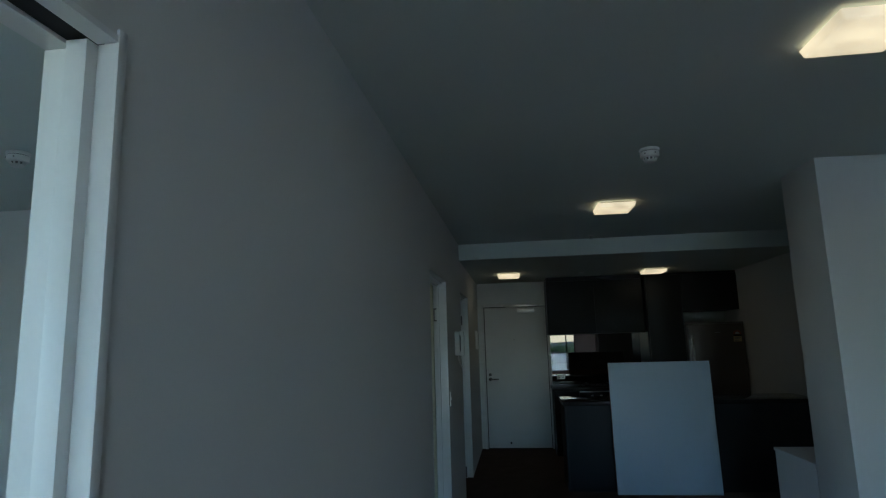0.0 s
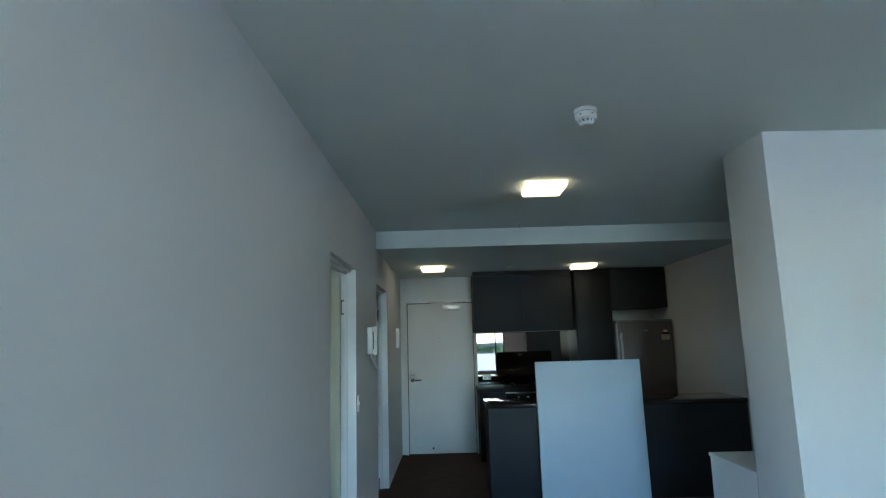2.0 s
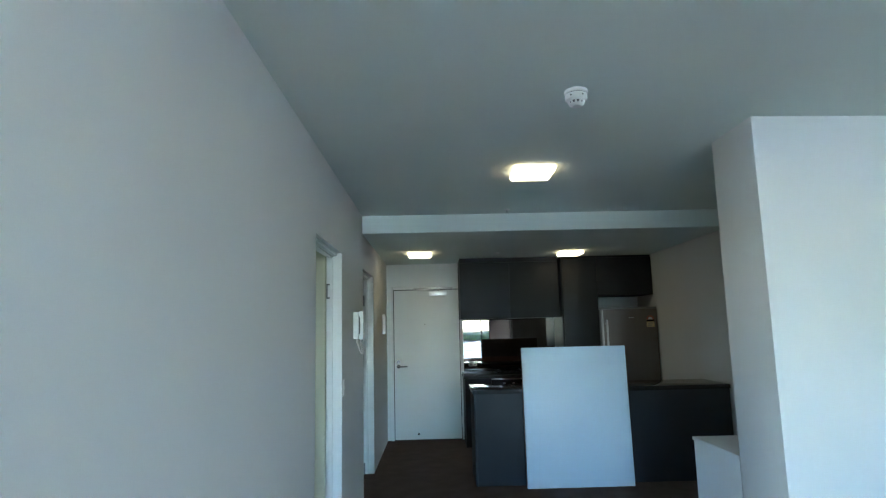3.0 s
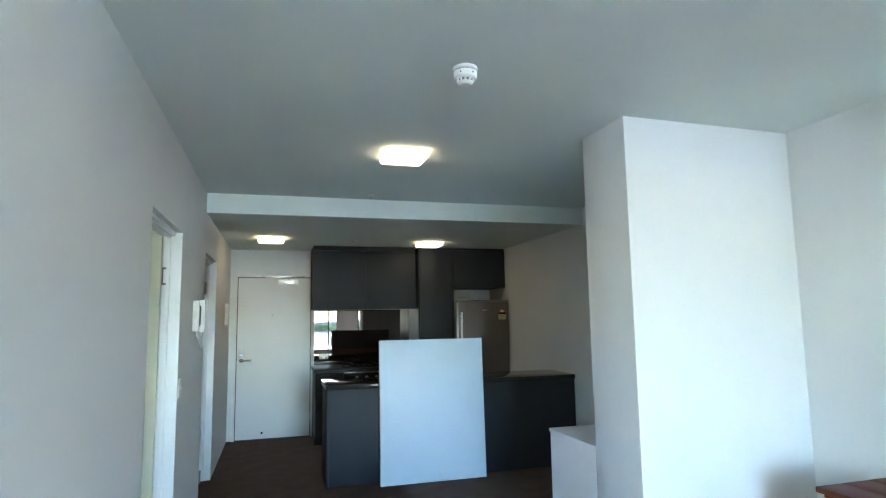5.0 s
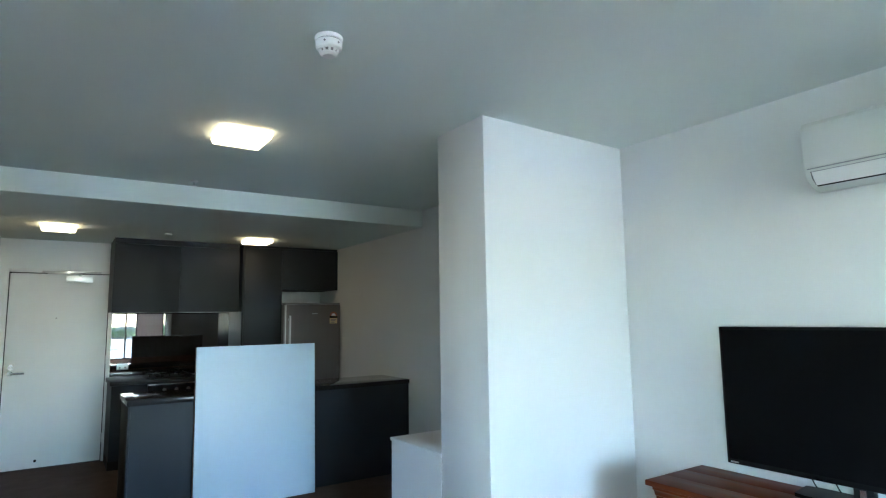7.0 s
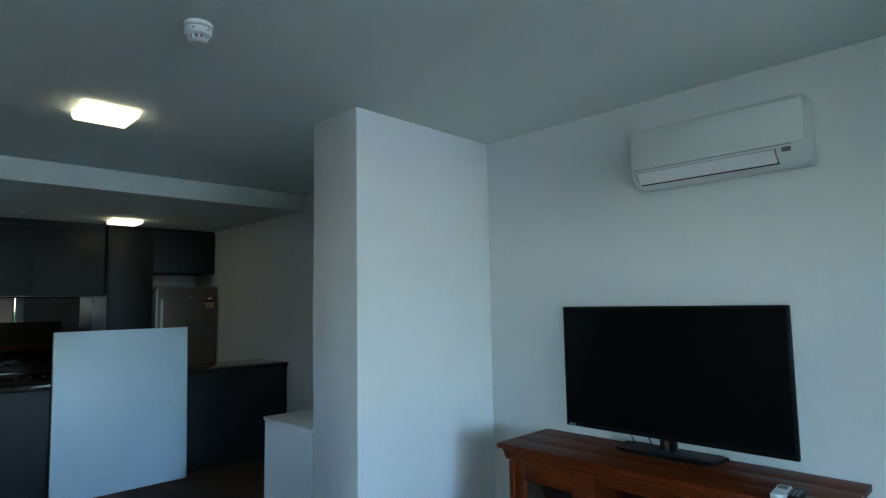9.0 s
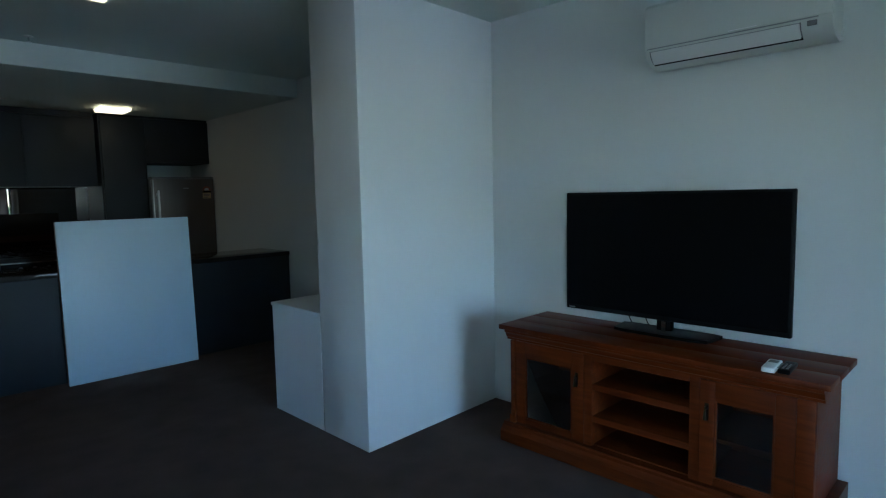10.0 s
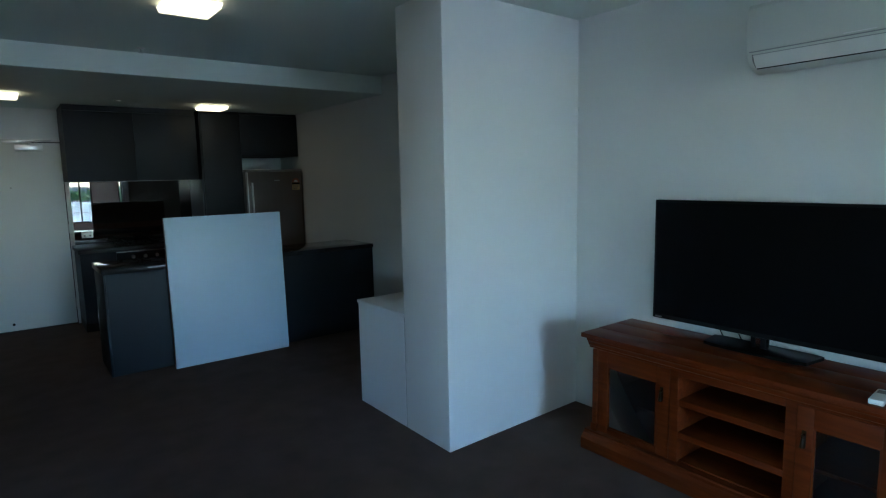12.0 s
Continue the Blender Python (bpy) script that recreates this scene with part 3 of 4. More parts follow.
part("edge_strip", B(FX0 - 0.004, FX0 + 0.012, FY - 0.002, FY + 0.05, 0.64, 1.69, bevel=0.003), STEEL, fr)
es = thing("energy_label", (3.447, FY - 0.001, 1.463), "cream energy rating sticker with a dark red arc", "sticker")
part("card", B(3.397, 3.497, FY - 0.0022, FY - 0.0008, 1.463, 1.558), STICKER, es)
bm = bmesh.new()
prism(bm, [(3.447 + 0.05 * math.cos(math.pi * i / 16), 1.559 + 0.052 * math.sin(math.pi * i / 16)) for i in range(17)], "y", FY - 0.0024, FY - 0.0008)
part("arc", bm, STICKRED, es)
part("star_field", prism(bmesh.new(), [(3.447 + 0.028 * math.cos(math.pi * i / 12), 1.56 + 0.03 * math.sin(math.pi * i / 12)) for i in range(13)], "y", FY - 0.003, FY - 0.0025), PLASTIC, es)
part("band", B(3.397, 3.497, FY - 0.0028, FY - 0.0023, 1.531, 1.556), BLACKPL, es)
for k, z in enumerate((1.513, 1.498, 1.477)):
    part("text_bar", B(3.41, 3.485 - 0.012 * k, FY - 0.0028, FY - 0.0023, z - 0.004, z + 0.004), GREYPL, es)

# white low cabinet beside the pier
lc = thing("low_cabinet", (2.98, 3.54, 0), "white laminate low cabinet built against the pier", "cabinet")
part("body", B(2.404, 3.55, CY1 + 0.003, 3.825, 0.0, 0.72), WHITECAB, lc)
part("end_panel", B(2.396, 2.4035, CY1 + 0.006, 3.84, 0.0, 0.722), WHITECAB, lc)
# near-black strip set in the joint for its shade
part("seam_shade", B(2.3995, 2.4035, CY1 + 0.0005, CY1 + 0.0058, 0.0, 0.722), DARKGAP, lc)
part("top", B(2.391, 3.5515, CY1 + 0.003, 3.852, 0.723, 0.744, bevel=0.0015), WHITECAB, lc)
for a, b in ((2.406, 2.968), (2.971, 3.548)):
    part("cabinet_door", B(a, b, 3.826, 3.844, 0.06, 0.715, bevel=0.001), WHITECAB, lc)


# ---- ceiling fittings ----
def ceiling_lamp(x, y, z, size=0.29, deep=0.048):
    c = thing("ceiling_light", (x, y, z), "lit square frosted ceiling light with rounded edges", "ceiling light", "ceiling lights")
    h = size / 2
    part("base_plate", B(x - h + 0.03, x + h - 0.03, y - h + 0.03, y + h - 0.03, z - 0.012, z, bevel=0.002), STEEL, c)
    bm = bmesh.new()
    t = bmesh.new()
    bmesh.ops.create_cube(t, size=1)
    for v in t.verts:
        k = h if v.co.z > 0 else h - 0.012
        v.co = Vector((x + math.copysign(k, v.co.x), y + math.copysign(k, v.co.y), z - 0.012 if v.co.z > 0 else z - deep))
    bmesh.ops.bevel(t, geom=list(t.edges), offset=0.008, segments=3, profile=0.5, affect="EDGES")
    merge(bm, t)
    part("diffuser", bm, LAMPM, c)
    return c


cl = ceiling_lamp(1.383, 3.785, H)
copy_thing(cl, Matrix.Translation((1.80, 1.20, H)))
copy_thing(cl, Matrix.Translation((0.507, 6.83, HK)))
copy_thing(cl, Matrix.Translation((2.375, 6.97, HK)))


def smoke_detector(x, y, z):
    s = thing("smoke_detector", (x, y, z), "white round smoke detector on the ceiling", "smoke detector", "smoke detectors")
    part("base", lathe(bmesh.new(), [(0.052, 0), (0.054, -0.004), (0.054, -0.014), (0.05, -0.017)], (x, y, z), 40), PLASTIC, s)
    part("groove", lathe(bmesh.new(), [(0.047, -0.0165), (0.047, -0.021)], (x, y, z), 40), GREYPL, s)
    part("body", lathe(bmesh.new(), [(0.05, -0.0205), (0.051, -0.024), (0.05, -0.045), (0.046, -0.05), (0.036, -0.052)], (x, y, z), 40), PLASTIC, s)
    for i in range(10):
        a = 2 * math.pi * i / 10
        bm = bmesh.new()
        rod(bm, (x + 0.036 * math.cos(a), y + 0.036 * math.sin(a), z - 0.051), (x + 0.03 * math.cos(a), y + 0.03 * math.sin(a), z - 0.066), 0.005, seg=6)
        part("vent_rib", bm, PLASTIC, s)
    part("chamber", lathe(bmesh.new(), [(0.031, -0.051), (0.026, -0.066)], (x, y, z), 24), GREYPL, s)
    part("cap", lathe(bmesh.new(), [(0.034, -0.065), (0.033, -0.07), (0.024, -0.077), (0.002, -0.078)], (x, y, z), 32), PLASTIC, s)
    for a in (2.0, 4.0, 5.1):
        bm = bmesh.new()
        c, q = math.cos(a), math.sin(a)
        rod(bm, (x + 0.047 * c, y + 0.047 * q, z - 0.034), (x + 0.0525 * c, y + 0.0525 * q, z - 0.034), 0.004, seg=8)
        part("indicator", bm, GREYPL, s)
    return s


sd = smoke_detector(1.362, 2.425, H)
copy_thing(sd, Matrix.Translation((-1.93, 1.79, H)))


def sprinkler(x, y, z, s=1.0):
    p = thing("sprinkler", (x, y, z), "small chrome fire sprinkler head on the ceiling", "sprinkler", "sprinklers")
    part("rose", lathe(bmesh.new(), [(0.028 * s, 0), (0.03 * s, -0.004), (0.016 * s, -0.01)], (x, y, z), 24), PLASTIC, p)
    bm = bmesh.new()
    rod(bm, (x, y, z - 0.009), (x, y, z - 0.035 * s), 0.006 * s)
    part("stem", bm, CHROME, p)
    part("deflector", lathe(bmesh.new(), [(0.004, -0.034 * s), (0.018 * s, -0.036 * s), (0.018 * s, -0.039 * s)], (x, y, z), 20), CHROME, p)
    return p


sprinkler(1.37, 5.14, H)
solid("ceiling_button", lathe(bmesh.new(), [(0.03, 0), (0.03, -0.006), (0.02, -0.01)], (1.46, 6.96, HK), 24), PLASTIC, "small white round cover on the kitchen ceiling", "ceiling cover", at=(1.46, 6.96, HK))


# ---- on the long wall ----
def intercom(y, z):
    g = thing("intercom", (0.0, y, z), "white wall intercom handset with a coiled cord", "intercom")
    part("wall_plate", B(0.001, 0.046, y - 0.05, y + 0.05, z - 0.112, z + 0.11, bevel=0.008), PLASTIC, g)
    bm = bmesh.new()
    prism(bm, [(0.048, z + 0.112), (0.074, z + 0.117), (0.084, z + 0.105), (0.086, z + 0.05), (0.083, z), (0.086, z - 0.05), (0.084, z - 0.105), (0.074, z - 0.12),
               (0.048, z - 0.114), (0.048, z - 0.08), (0.056, z - 0.065), (0.06, z), (0.056, z + 0.065), (0.048, z + 0.08)], "y", y - 0.046, y + 0.006)
    part("handset", bm, PLASTIC, g)
    part("cradle", B(0.0462, 0.05, y - 0.044, y + 0.002, z - 0.075, z + 0.075), GREYPL, g)
    part("slot", B(0.0455, 0.0475, y + 0.01, y + 0.036, z - 0.01, z + 0.07), GREYPL, g)
    cu = bpy.data.curves.new("cord", "CURVE")
    cu.dimensions, cu.bevel_depth, cu.bevel_resolution = "3D", 0.0045, 2
    sp = cu.splines.new("POLY")
    pts = []
    for i in range(61):
        a = i / 60
        yy = y - 0.02 + 0.05 * a
        zz = z - 0.115 - 0.12 * math.sin(math.pi * a) ** 0.7
        pts.append((0.06 - 0.04 * a + 0.028 * math.sin(math.pi * a) + 0.004 * math.cos(i * 1.9), yy + 0.004 * math.sin(i * 1.9), zz))
    sp.points.add(len(pts) - 1)
    for q, c in zip(sp.points, pts):
        q.co = (c[0], c[1] - y, c[2] - z, 1)
    cu.materials.append(PLASTIC)
    ob = new("cord", cu)
    ob.parent = g
    dg = bpy.context.evaluated_depsgraph_get()
    me = bpy.data.meshes.new_from_object(ob.evaluated_get(dg))
    bpy.data.objects.remove(ob)
    ob = new("cord", me)
    ob.parent = g
    return g


intercom(4.72, 1.545)
g = thing("light_switch", (0.0, 4.18, 1.09), "white light switch plate", "light switch")
part("plate", B(0.001, 0.009, 4.145, 4.215, 1.03, 1.146, bevel=0.002), PLASTIC, g)
part("rocker", B(0.009, 0.014, 4.17, 4.19, 1.08, 1.10, bevel=0.001), PLASTIC, g)
g = thing("control_panel", (0.001, 7.42, 1.58), "white wall control panel beside the entry door", "control panel")
part("case", B(0.001, 0.034, 7.33, 7.5, 1.45, 1.70, bevel=0.005), PLASTIC, g)
part("lid", B(0.0342, 0.039, 7.34, 7.49, 1.47, 1.68, bevel=0.002), PLASTIC, g)


# ---- air conditioner ----
def air_conditioner(y0, y1, z0, z1):
    g = thing("air_conditioner", (E_, (y0 + y1) / 2, z0), "white split-system air conditioner mounted high on the wall", "air conditioner")
    x = E_ - 0.004
    prof = [(x, z0 + 0.015), (x - 0.06, z0), (x - 0.13, z0 + 0.018), (x - 0.175, z0 + 0.05), (x - 0.19, z0 + 0.085), (x - 0.195, z1 - 0.02),
            (x - 0.18, z1), (x, z1)]
    part("body", prism(bmesh.new(), prof, "y", y0, y1), ACWHITE, g)
    part("front_panel", B(x - 0.203, x - 0.1955, y0 + 0.002, y1 - 0.002, z0 + 0.095, z1 - 0.025, bevel=0.003), ACWHITE, g)
    # panel and flap gaps are raised grey strips, coloured like their shade
    part("panel_gap", B(x - 0.1968, x - 0.192, y0 + 0.05, y1 - 0.012, z0 + 0.0905, z0 + 0.0945), GAPGREY, g)
    ya, yb = y0 + 0.12, y1 - 0.03
    part("flap_line", B(x - 0.1945, x - 0.185, ya, yb, z0 + 0.0765, z0 + 0.0795), GAPGREY, g)
    flap = [(x - 0.196, z0 + 0.076), (x - 0.19, z0 + 0.0762), (x - 0.15, z0 + 0.026), (x - 0.156, z0 + 0.02), (x - 0.182, z0 + 0.05)]
    part("flap", prism(bmesh.new(), flap, "y", ya, yb), PLASTIC, g)
    slot = [(x - 0.157, z0 + 0.026), (x - 0.14, z0 + 0.03), (x - 0.134, z0 + 0.018), (x - 0.149, z0 + 0.024)]
    part("outlet_slot", prism(bmesh.new(), slot, "y", ya - 0.004, yb + 0.004), BLACKPL, g)
    for ye in (ya - 0.006, yb + 0.001):
        edge = [(x - 0.196, z0 + 0.08), (x - 0.186, z0 + 0.078), (x - 0.14, z0 + 0.03), (x - 0.152, z0 + 0.024), (x - 0.184, z0 + 0.05)]
        part("flap_gap", prism(bmesh.new(), edge, "y", ye + 0.001, ye + 0.004), GREYPL, g)
    part("display", B(x - 0.198, x - 0.186, y0 + 0.055, y0 + 0.09, z0 + 0.06, z0 + 0.08, bevel=0.001), GREYPL, g)
    # thin silver strip put on as the highlight streak along the casing
    part("badge_or_glint", B(x - 0.2042, x - 0.2035, (y0 + y1) / 2 - 0.12, (y0 + y1) / 2 + 0.0, z0 + 0.1, z0 + 0.104), SILVER, g, "thin silver strip that draws a highlight streak on the casing")


air_conditioner(0.85, 1.657, 2.062, 2.372)


# ---- television and its cabinet ----
CT = 0.685                   # height of the television cabinet


def television(xf, y0, y1, z0, z1):
    g = thing("television", (xf + 0.04, (y0 + y1) / 2, CT), "black flat-screen television on a pedestal stand, switched off", "television")
    part("casing", B(xf, xf + 0.03, y0, y1, z0, z1, bevel=0.006, seg=3), BLACKPL, g)
    part("rear_shell", B(xf + 0.03, xf + 0.075, y0 + 0.18, y1 - 0.18, z0 + 0.06, z1 - 0.12, bevel=0.015), BLACKPL, g)
    part("screen", B(xf - 0.0015, xf + 0.002, y0 + 0.014, y1 - 0.014, z0 + 0.026, z1 - 0.014), SCREEN, g)
    part("badge_or_glint", B(xf - 0.003, xf, y1 - 0.06, y1 - 0.02, z0 + 0.008, z0 + 0.014), STEEL, g)
    yc = (y0 + y1) / 2
    bm = bmesh.new()
    prism(bm, [(xf - 0.062, yc - 0.25), (xf - 0.078, yc - 0.2), (xf - 0.082, yc), (xf - 0.078, yc + 0.2), (xf - 0.062, yc + 0.25), (xf + 0.09, yc + 0.27), (xf + 0.105, yc + 0.22), (xf + 0.105, yc - 0.22), (xf + 0.09, yc - 0.27)], "z", CT + 0.001, CT + 0.017)
    part("stand_base", bm, BLACKPL, g)
    part("neck", B(xf + 0.005, xf + 0.045, yc - 0.04, yc + 0.04, CT + 0.017, z0 + 0.08, bevel=0.006), BLACKPL, g)
    part("neck_trim", B(xf + 0.0005, xf + 0.0045, yc - 0.012, yc + 0.012, CT + 0.017, z0 - 0.002), CHROME, g)
    for yy in (yc + 0.12, yc + 0.22):
        bm = bmesh.new()
        last = None
        for i in range(9):
            a = i / 8
            q = (xf + 0.04 + 0.06 * a, yy + 0.015 * math.sin(a * 3), z0 + 0.1 - (z0 + 0.095 - CT - 0.004) * a ** 0.7)
            if last:
                rod(bm, last, q, 0.003, seg=6)
            last = q
        part("cable", bm, BLACKPL, g)


television(3.43, 0.976, 2.172, 0.757, 1.442)


def tv_cabinet(xf, y0, y1):
    """Sideboard against the east wall: its face at xf, its carcass from y0 to y1."""
    xb = E_ - 0.006
    g = thing("tv_cabinet", ((xf + xb) / 2, (y0 + y1) / 2, 0), "stained pine television cabinet with two glazed doors and open shelves", "cabinet")
    a, b, x = y0 - 0.054, y1 + 0.07, xf - 0.042
    top = part("top", B(x, x + 0.165, a, b, CT - 0.027, CT, bevel=0.004), PINE, g)
    part("plank", B(x + 0.1655, x + 0.33, a, b, CT - 0.027, CT - 0.0004, bevel=0.0012), PINE, top)
    part("plank", B(x + 0.3305, xb, a, b, CT - 0.027, CT, bevel=0.0012), PINE, top)
    ct = CT - 0.0275
    cove = [(0.034, ct), (0.034, ct - 0.012), (0.026, ct - 0.017), (0.02, ct - 0.03), (0.016, ct - 0.042), (0.008, ct - 0.047), (0.008, ct - 0.058)]
    part("crown_moulding", prism(bmesh.new(), [(xf - o, z) for o, z in cove] + [(xf + 0.02, ct - 0.058), (xf + 0.02, ct)], "y", y0 - 0.032, y1 + 0.032), PINE, g)
    for yy, way in ((y0, -1), (y1, 1)):
        part("crown_return", prism(bmesh.new(), [(yy + way * o, z) for o, z in cove] + [(yy - way * 0.015, ct - 0.058), (yy - way * 0.015, ct)], "x", xf + 0.0205, xb), PINE, g)
    foot = [(0.066, 0), (0.066, 0.062), (0.06, 0.07), (0.05, 0.078), (0.046, 0.09), (0.032, 0.098), (0.03, 0.108)]
    part("plinth", prism(bmesh.new(), [(xf - o, z) for o, z in foot] + [(xb, 0.108), (xb, 0)], "y", y0 - 0.042, y1 + 0.044), PINE, g)
    zc = ct - 0.059                       # underside of the crown
    for p, q in ((y0, y0 + 0.022), (y1 - 0.022, y1)):
        part("side_panel", B(xf + 0.022, xb, p, q, 0.108, zc), PINE, g)
    part("back_panel", B(xb - 0.012, xb - 0.001, y0 + 0.022, y1 - 0.022, 0.108, zc), PINE, g)
    for p, q in ((y0 - 0.004, y0 + 0.064), (y1 - 0.026, y1 + 0.004)):
        post = bmesh.new()
        box(post, xf - 0.016, xf + 0.0215, p, q, 0.108, zc, bevel=0.003)
        box(post, xf - 0.026, xf + 0.0215, p - 0.004, q + 0.004, 0.108, 0.155, bevel=0.004)
        part("corner_post", post, PINE, g)
    o0, o1 = y0 + 0.5, y0 + 1.006        # the open shelves
    part("divider", B(xf, xb - 0.013, o0 - 0.046, o0, 0.108, zc, bevel=0.002), PINE, g)
    part("divider", B(xf, xb - 0.013, o1, o1 + 0.046, 0.108, zc, bevel=0.002), PINE, g)
    part("top_rail", B(xf, xf + 0.02, o0 + 0.001, o1 - 0.001, zc - 0.03, zc, bevel=0.002), PINE, g)
    part("cabinet_floor", B(xf + 0.02, xb - 0.013, y0 + 0.023, y1 - 0.023, 0.1082, 0.115), PINE, g)
    for z in (0.412, 0.24):
        part("shelf", B(xf + 0.004, xb - 0.013, o0 + 0.001, o1 - 0.001, z, z + 0.034, bevel=0.003), PINE, g)
    for ya, yb, ga, gb, hy in ((y0 + 0.066, o0 - 0.048, y0 + 0.144, o0 - 0.114, o0 - 0.08), (o1 + 0.048, y1 - 0.028, o1 + 0.12, y1 - 0.093, o1 + 0.088)):
        z0, z1, g0, g1 = 0.111, zc - 0.003, 0.146, zc - 0.09
        d = part("cabinet_door", B(xf - 0.006, xf + 0.014, ya, ga, z0, z1, bevel=0.003), PINE, g)
        part("stile", B(xf - 0.006, xf + 0.014, gb, yb, z0, z1, bevel=0.003), PINE, d)
        part("bottom_rail", B(xf - 0.0055, xf + 0.014, ga, gb, z0, g0, bevel=0.002), PINE, d)
        part("head_rail", B(xf - 0.0055, xf + 0.014, ga, gb, g1, z1, bevel=0.002), PINE, d)
        bead = bmesh.new()
        for p, q, za, zb in ((ga, ga + 0.009, g0, g1), (gb - 0.009, gb, g0, g1), (ga + 0.009, gb - 0.009, g0, g0 + 0.009), (ga + 0.009, gb - 0.009, g1 - 0.009, g1)):
            box(bead, xf - 0.002, xf + 0.013, p, q, za, zb, bevel=0.002)
        part("glazing_bead", bead, PINE, d)
        part("glass", B(xf + 0.003, xf + 0.006, ga + 0.009, gb - 0.009, g0 + 0.009, g1 - 0.009), CABGLASS, d, "tinted cabinet glass")
        part("inner_shelf", B(xf + 0.03, xb - 0.014, max(ya - 0.04, y0 + 0.023) if ya < o0 else ya, yb if ya < o0 else min(yb + 0.02, y1 - 0.023), 0.305, 0.323), PINE, g)
        bm = bmesh.new()
        box(bm, xf - 0.009, xf - 0.006, hy - 0.009, hy + 0.009, 0.42, 0.49, bevel=0.001)
        rod(bm, (xf - 0.009, hy, 0.47), (xf - 0.024, hy, 0.47), 0.007)
        t = bmesh.new()
        bmesh.ops.create_cone(t, cap_ends=True, segments=14, radius1=0.006, radius2=0.011, depth=0.045)
        bmesh.ops.transform(t, verts=t.verts, matrix=Matrix.Translation((xf - 0.02, hy, 0.44)) @ pose(0, 0, 0, 180))
        merge(bm, t)
        part("drop_handle", bm, BRASS, d, "aged brass drop handle")


tv_cabinet(3.1, 0.797, 2.325)


def remote(x0, x1, y0, y1, z1, body, label, turn):
    cx, cy = (x0 + x1) / 2, (y0 + y1) / 2
    g = thing("remote_control", (cx, cy, CT + 0.001), label, "remote control", "remotes on the cabinet")
    part("case", B(x0, x1, y0, y1, CT + 0.001, z1, bevel=0.005, seg=3), body, g)
    part("display", B(x1 - 0.06, x1 - 0.02, y0 + 0.008, y1 - 0.008, z1 + 0.0002, z1 + 0.0012), GREYPL if body is PLASTIC else BLACKPL, g)
    if body is not PLASTIC:
        for i in range(4):
            for j in range(3):
                a, b = x0 + 0.02 + i * 0.022, y0 + 0.01 + j * 0.0155
                part("button", B(a, a + 0.012, b, b + 0.009, z1 - 0.001, z1 + 0.0025, bevel=0.001), GREYPL, g)
    g.rotation_euler = (0, 0, radians(turn))


remote(3.075, 3.225, 0.948, 1.0, 0.708, PLASTIC, "white air conditioner remote lying on the cabinet", 4)
remote(3.09, 3.245, 0.896, 0.942, 0.705, BLACKPL, "black television remote lying beside the white one", 3)


# ---- outside ----
GZ = -14.0
structure("ground", B(-400, 400, -700, 300, GZ - 1, GZ), GRASS, "green suburban ground far below the windows", "ground")
bm = bmesh.new()
box(bm, -1.75, E_ + T, -7.2, S - T - 0.01, -0.25, -0.05)
structure("balcony", bm, CONCRETE, "bare pale concrete balcony slab outside the glazing", "balcony")
ba = thing("balustrade", (1.0, -7.1, -0.05), "frosted glass balcony balustrade with a dark handrail", "balustrade")
for i in range(2):
    a = -1.6 + 2.63 * i
    part("glass_panel", B(a + 0.01, a + 2.61, -7.11, -7.098, 0.03, 0.975), FROST, ba)
    part("bottom_rail", B(a + 0.01, a + 2.61, -7.12, -7.085, 0.6, 0.625), ALU, ba)
for a in (-1.61, 1.02, 3.65):
    part("post", B(a - 0.014, a + 0.015, -7.13, -7.08, -0.05, 0.98), ALU, ba)
part("handrail", B(-1.64, 3.66, -7.14, -7.07, 0.98, 1.03, bevel=0.004), ALU, ba)
bu = thing("building", (4, -45, GZ), "low white rendered building with a flat roof", "building")
part("wall", B(-16, 26, -58, -38, GZ, -2.6), RENDERED, bu)
part("roof", B(-16.6, 26.6, -58.6, -37.4, -2.6, -2.2), RENDERED, bu)
for i in range(12):
    part("window", B(-14.5 + i * 3.4, -12.7 + i * 3.4, -37.98, -37.94, -6.5, -4.6), BLACKPL, bu)


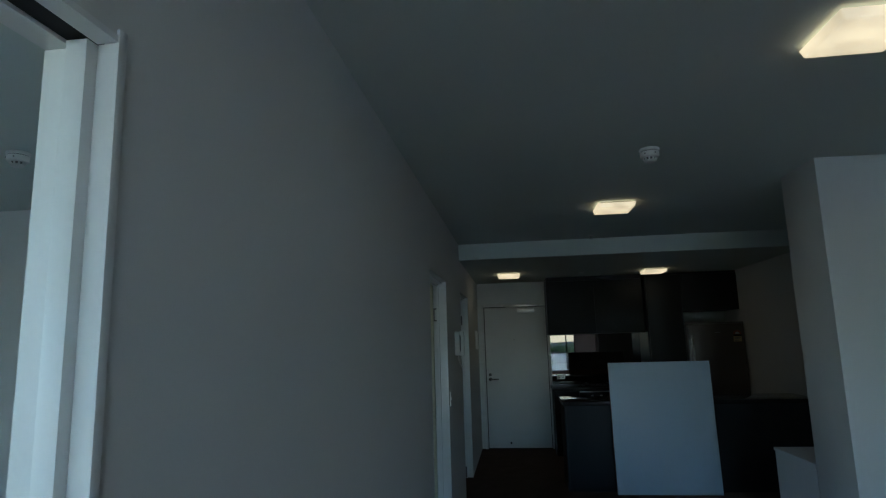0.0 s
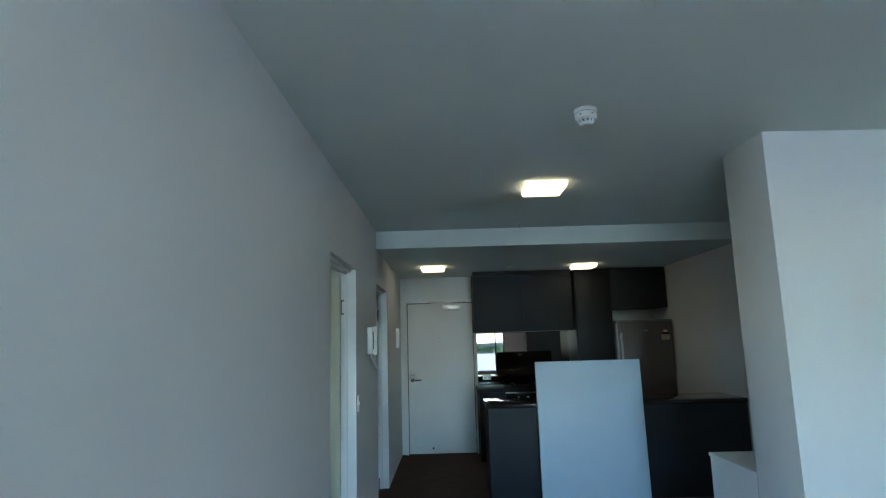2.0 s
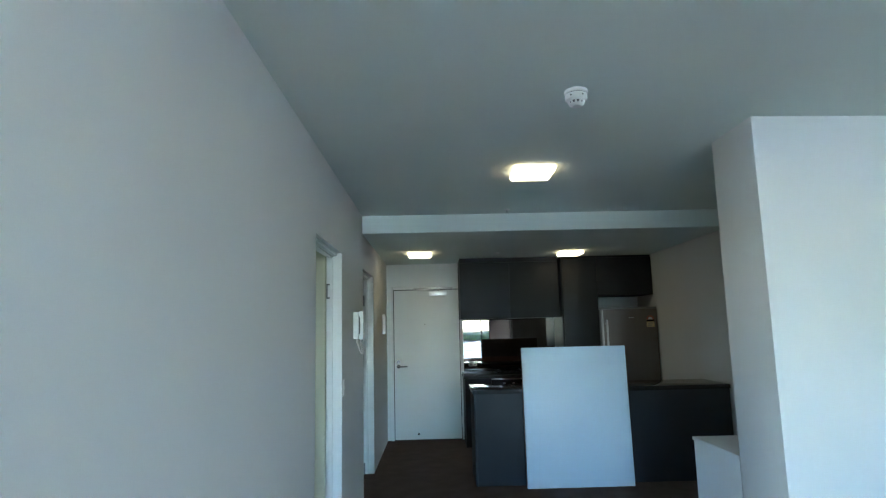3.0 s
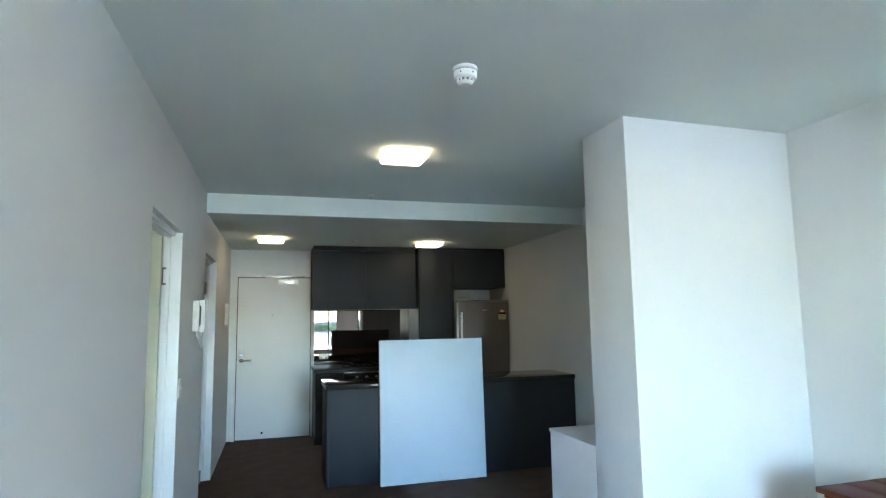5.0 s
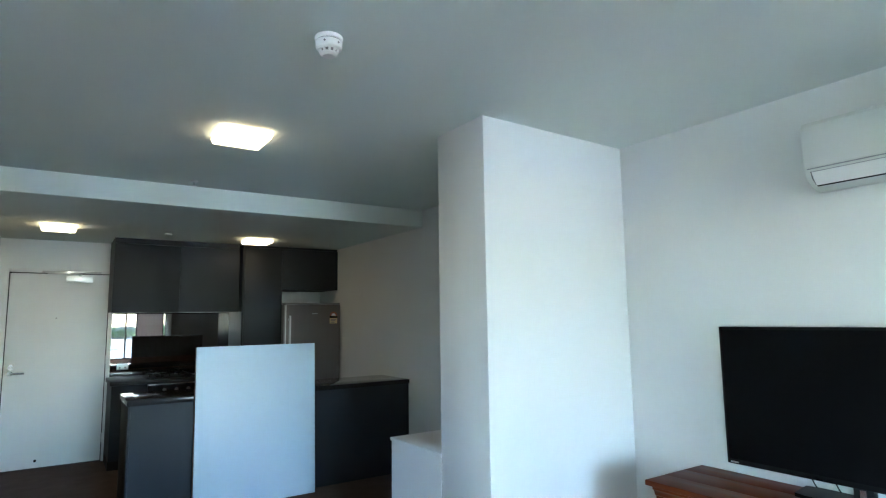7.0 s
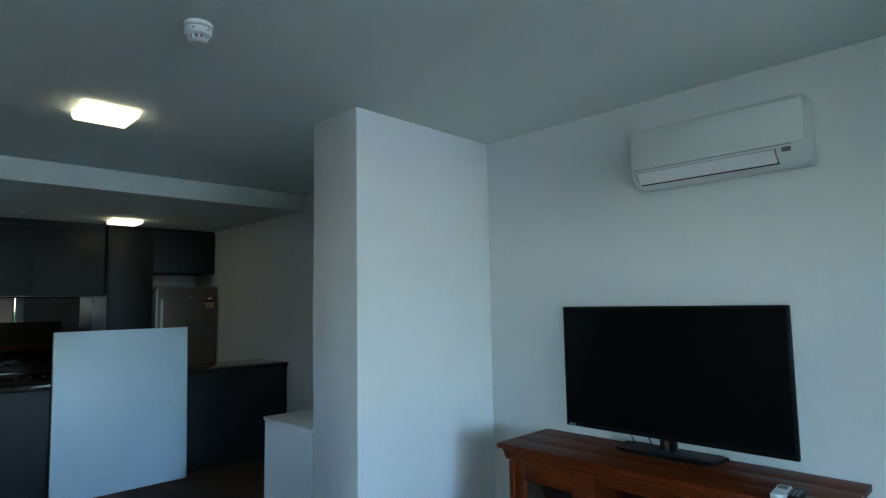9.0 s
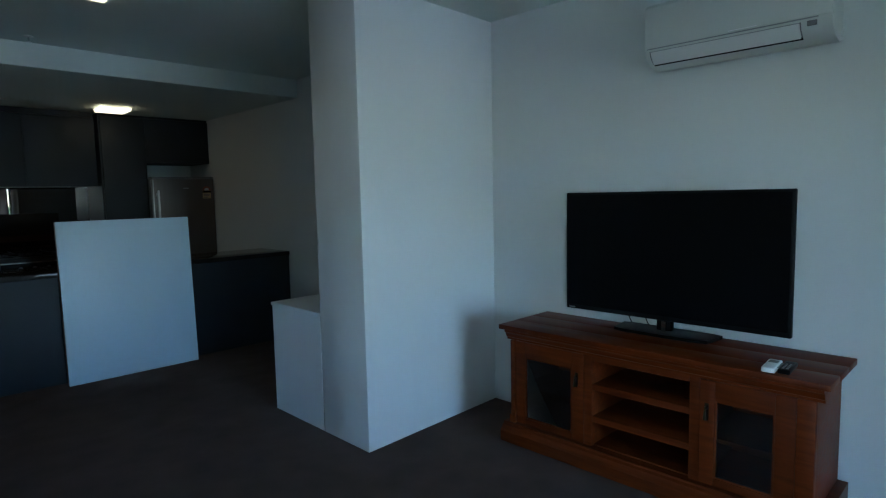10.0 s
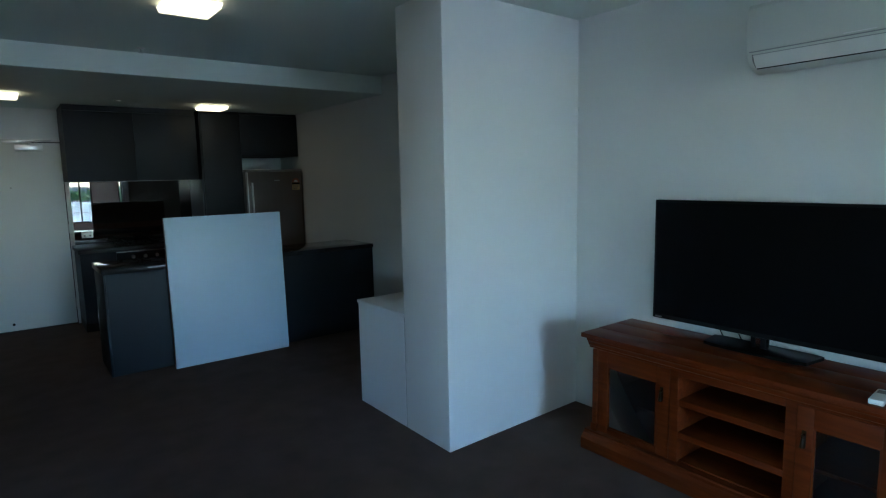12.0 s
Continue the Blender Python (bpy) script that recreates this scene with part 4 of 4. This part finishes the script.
def tree(x, y, h, r, seed):
    rng = random.Random(seed)
    g = thing("tree", (x, y, GZ), "broad green gum tree beyond the building", "tree", "trees outside")
    bm = bmesh.new()
    rod(bm, (x, y, GZ), (x, y, GZ + h * 0.55), 0.35, 0.2, 10)
    for i in range(5):
        a = i * 1.26 + rng.random()
        rod(bm, (x, y, GZ + h * (0.35 + 0.04 * i)), (x + r * 0.6 * math.cos(a), y + r * 0.6 * math.sin(a), GZ + h * 0.72), 0.14, 0.05, 6)
    part("trunk", bm, BARK, g)
    verts, faces = [], []
    for i in range(2600):
        a, b, q = rng.uniform(0, 6.283), math.acos(rng.uniform(-1, 1)), rng.uniform(0.2, 1) ** 0.5
        k = 1 + 0.3 * math.sin(3 * a + seed) + 0.2 * math.sin(5 * b + seed)
        c = Vector((x + r * k * q * math.sin(b) * math.cos(a), y + r * k * q * math.sin(b) * math.sin(a), GZ + h * 0.75 + h * 0.27 * k * q * math.cos(b)))
        m = Euler((rng.uniform(0, 6), rng.uniform(0, 6), rng.uniform(0, 6))).to_matrix()
        s = rng.uniform(0.2, 0.5)
        n = len(verts)
        verts += [c + m @ Vector(p) * s for p in ((-1, -0.4, 0), (0.2, -0.6, 0.2), (1, 0.1, 0), (0, 0.6, -0.2))]
        faces.append((n, n + 1, n + 2, n + 3))
    me = bpy.data.meshes.new("crown")
    me.from_pydata([v - BASE[g.name] for v in verts], [], faces)
    me.materials.append(LEAF)
    ob = new("crown", me)
    ob.parent = g


rng = random.Random(5)
for i in range(20):
    tree(-26 + i * 3.6 + rng.uniform(-1.2, 1.2), -80 - rng.uniform(0, 22), rng.uniform(13.3, 15.1), rng.uniform(3.2, 4.6), i)

# far wooded ridge on the horizon
bm = bmesh.new()
rows = []
for k in range(121):
    x = -600 + 10 * k
    h = -1.4 + 2.2 * noise.noise(Vector((x * 0.012, 3.1, 0))) + 1.0 * noise.noise(Vector((x * 0.07, 7.7, 0)))
    rows.append([bm.verts.new((x, -430, GZ)), bm.verts.new((x, -450, h)), bm.verts.new((x, -500, GZ))])
for p0, p1 in zip(rows, rows[1:]):
    for c in range(2):
        bm.faces.new((p0[c], p1[c], p1[c + 1], p0[c + 1]))
structure("backdrop", bm, RIDGE, "low wooded ridge on the far horizon", "hills")
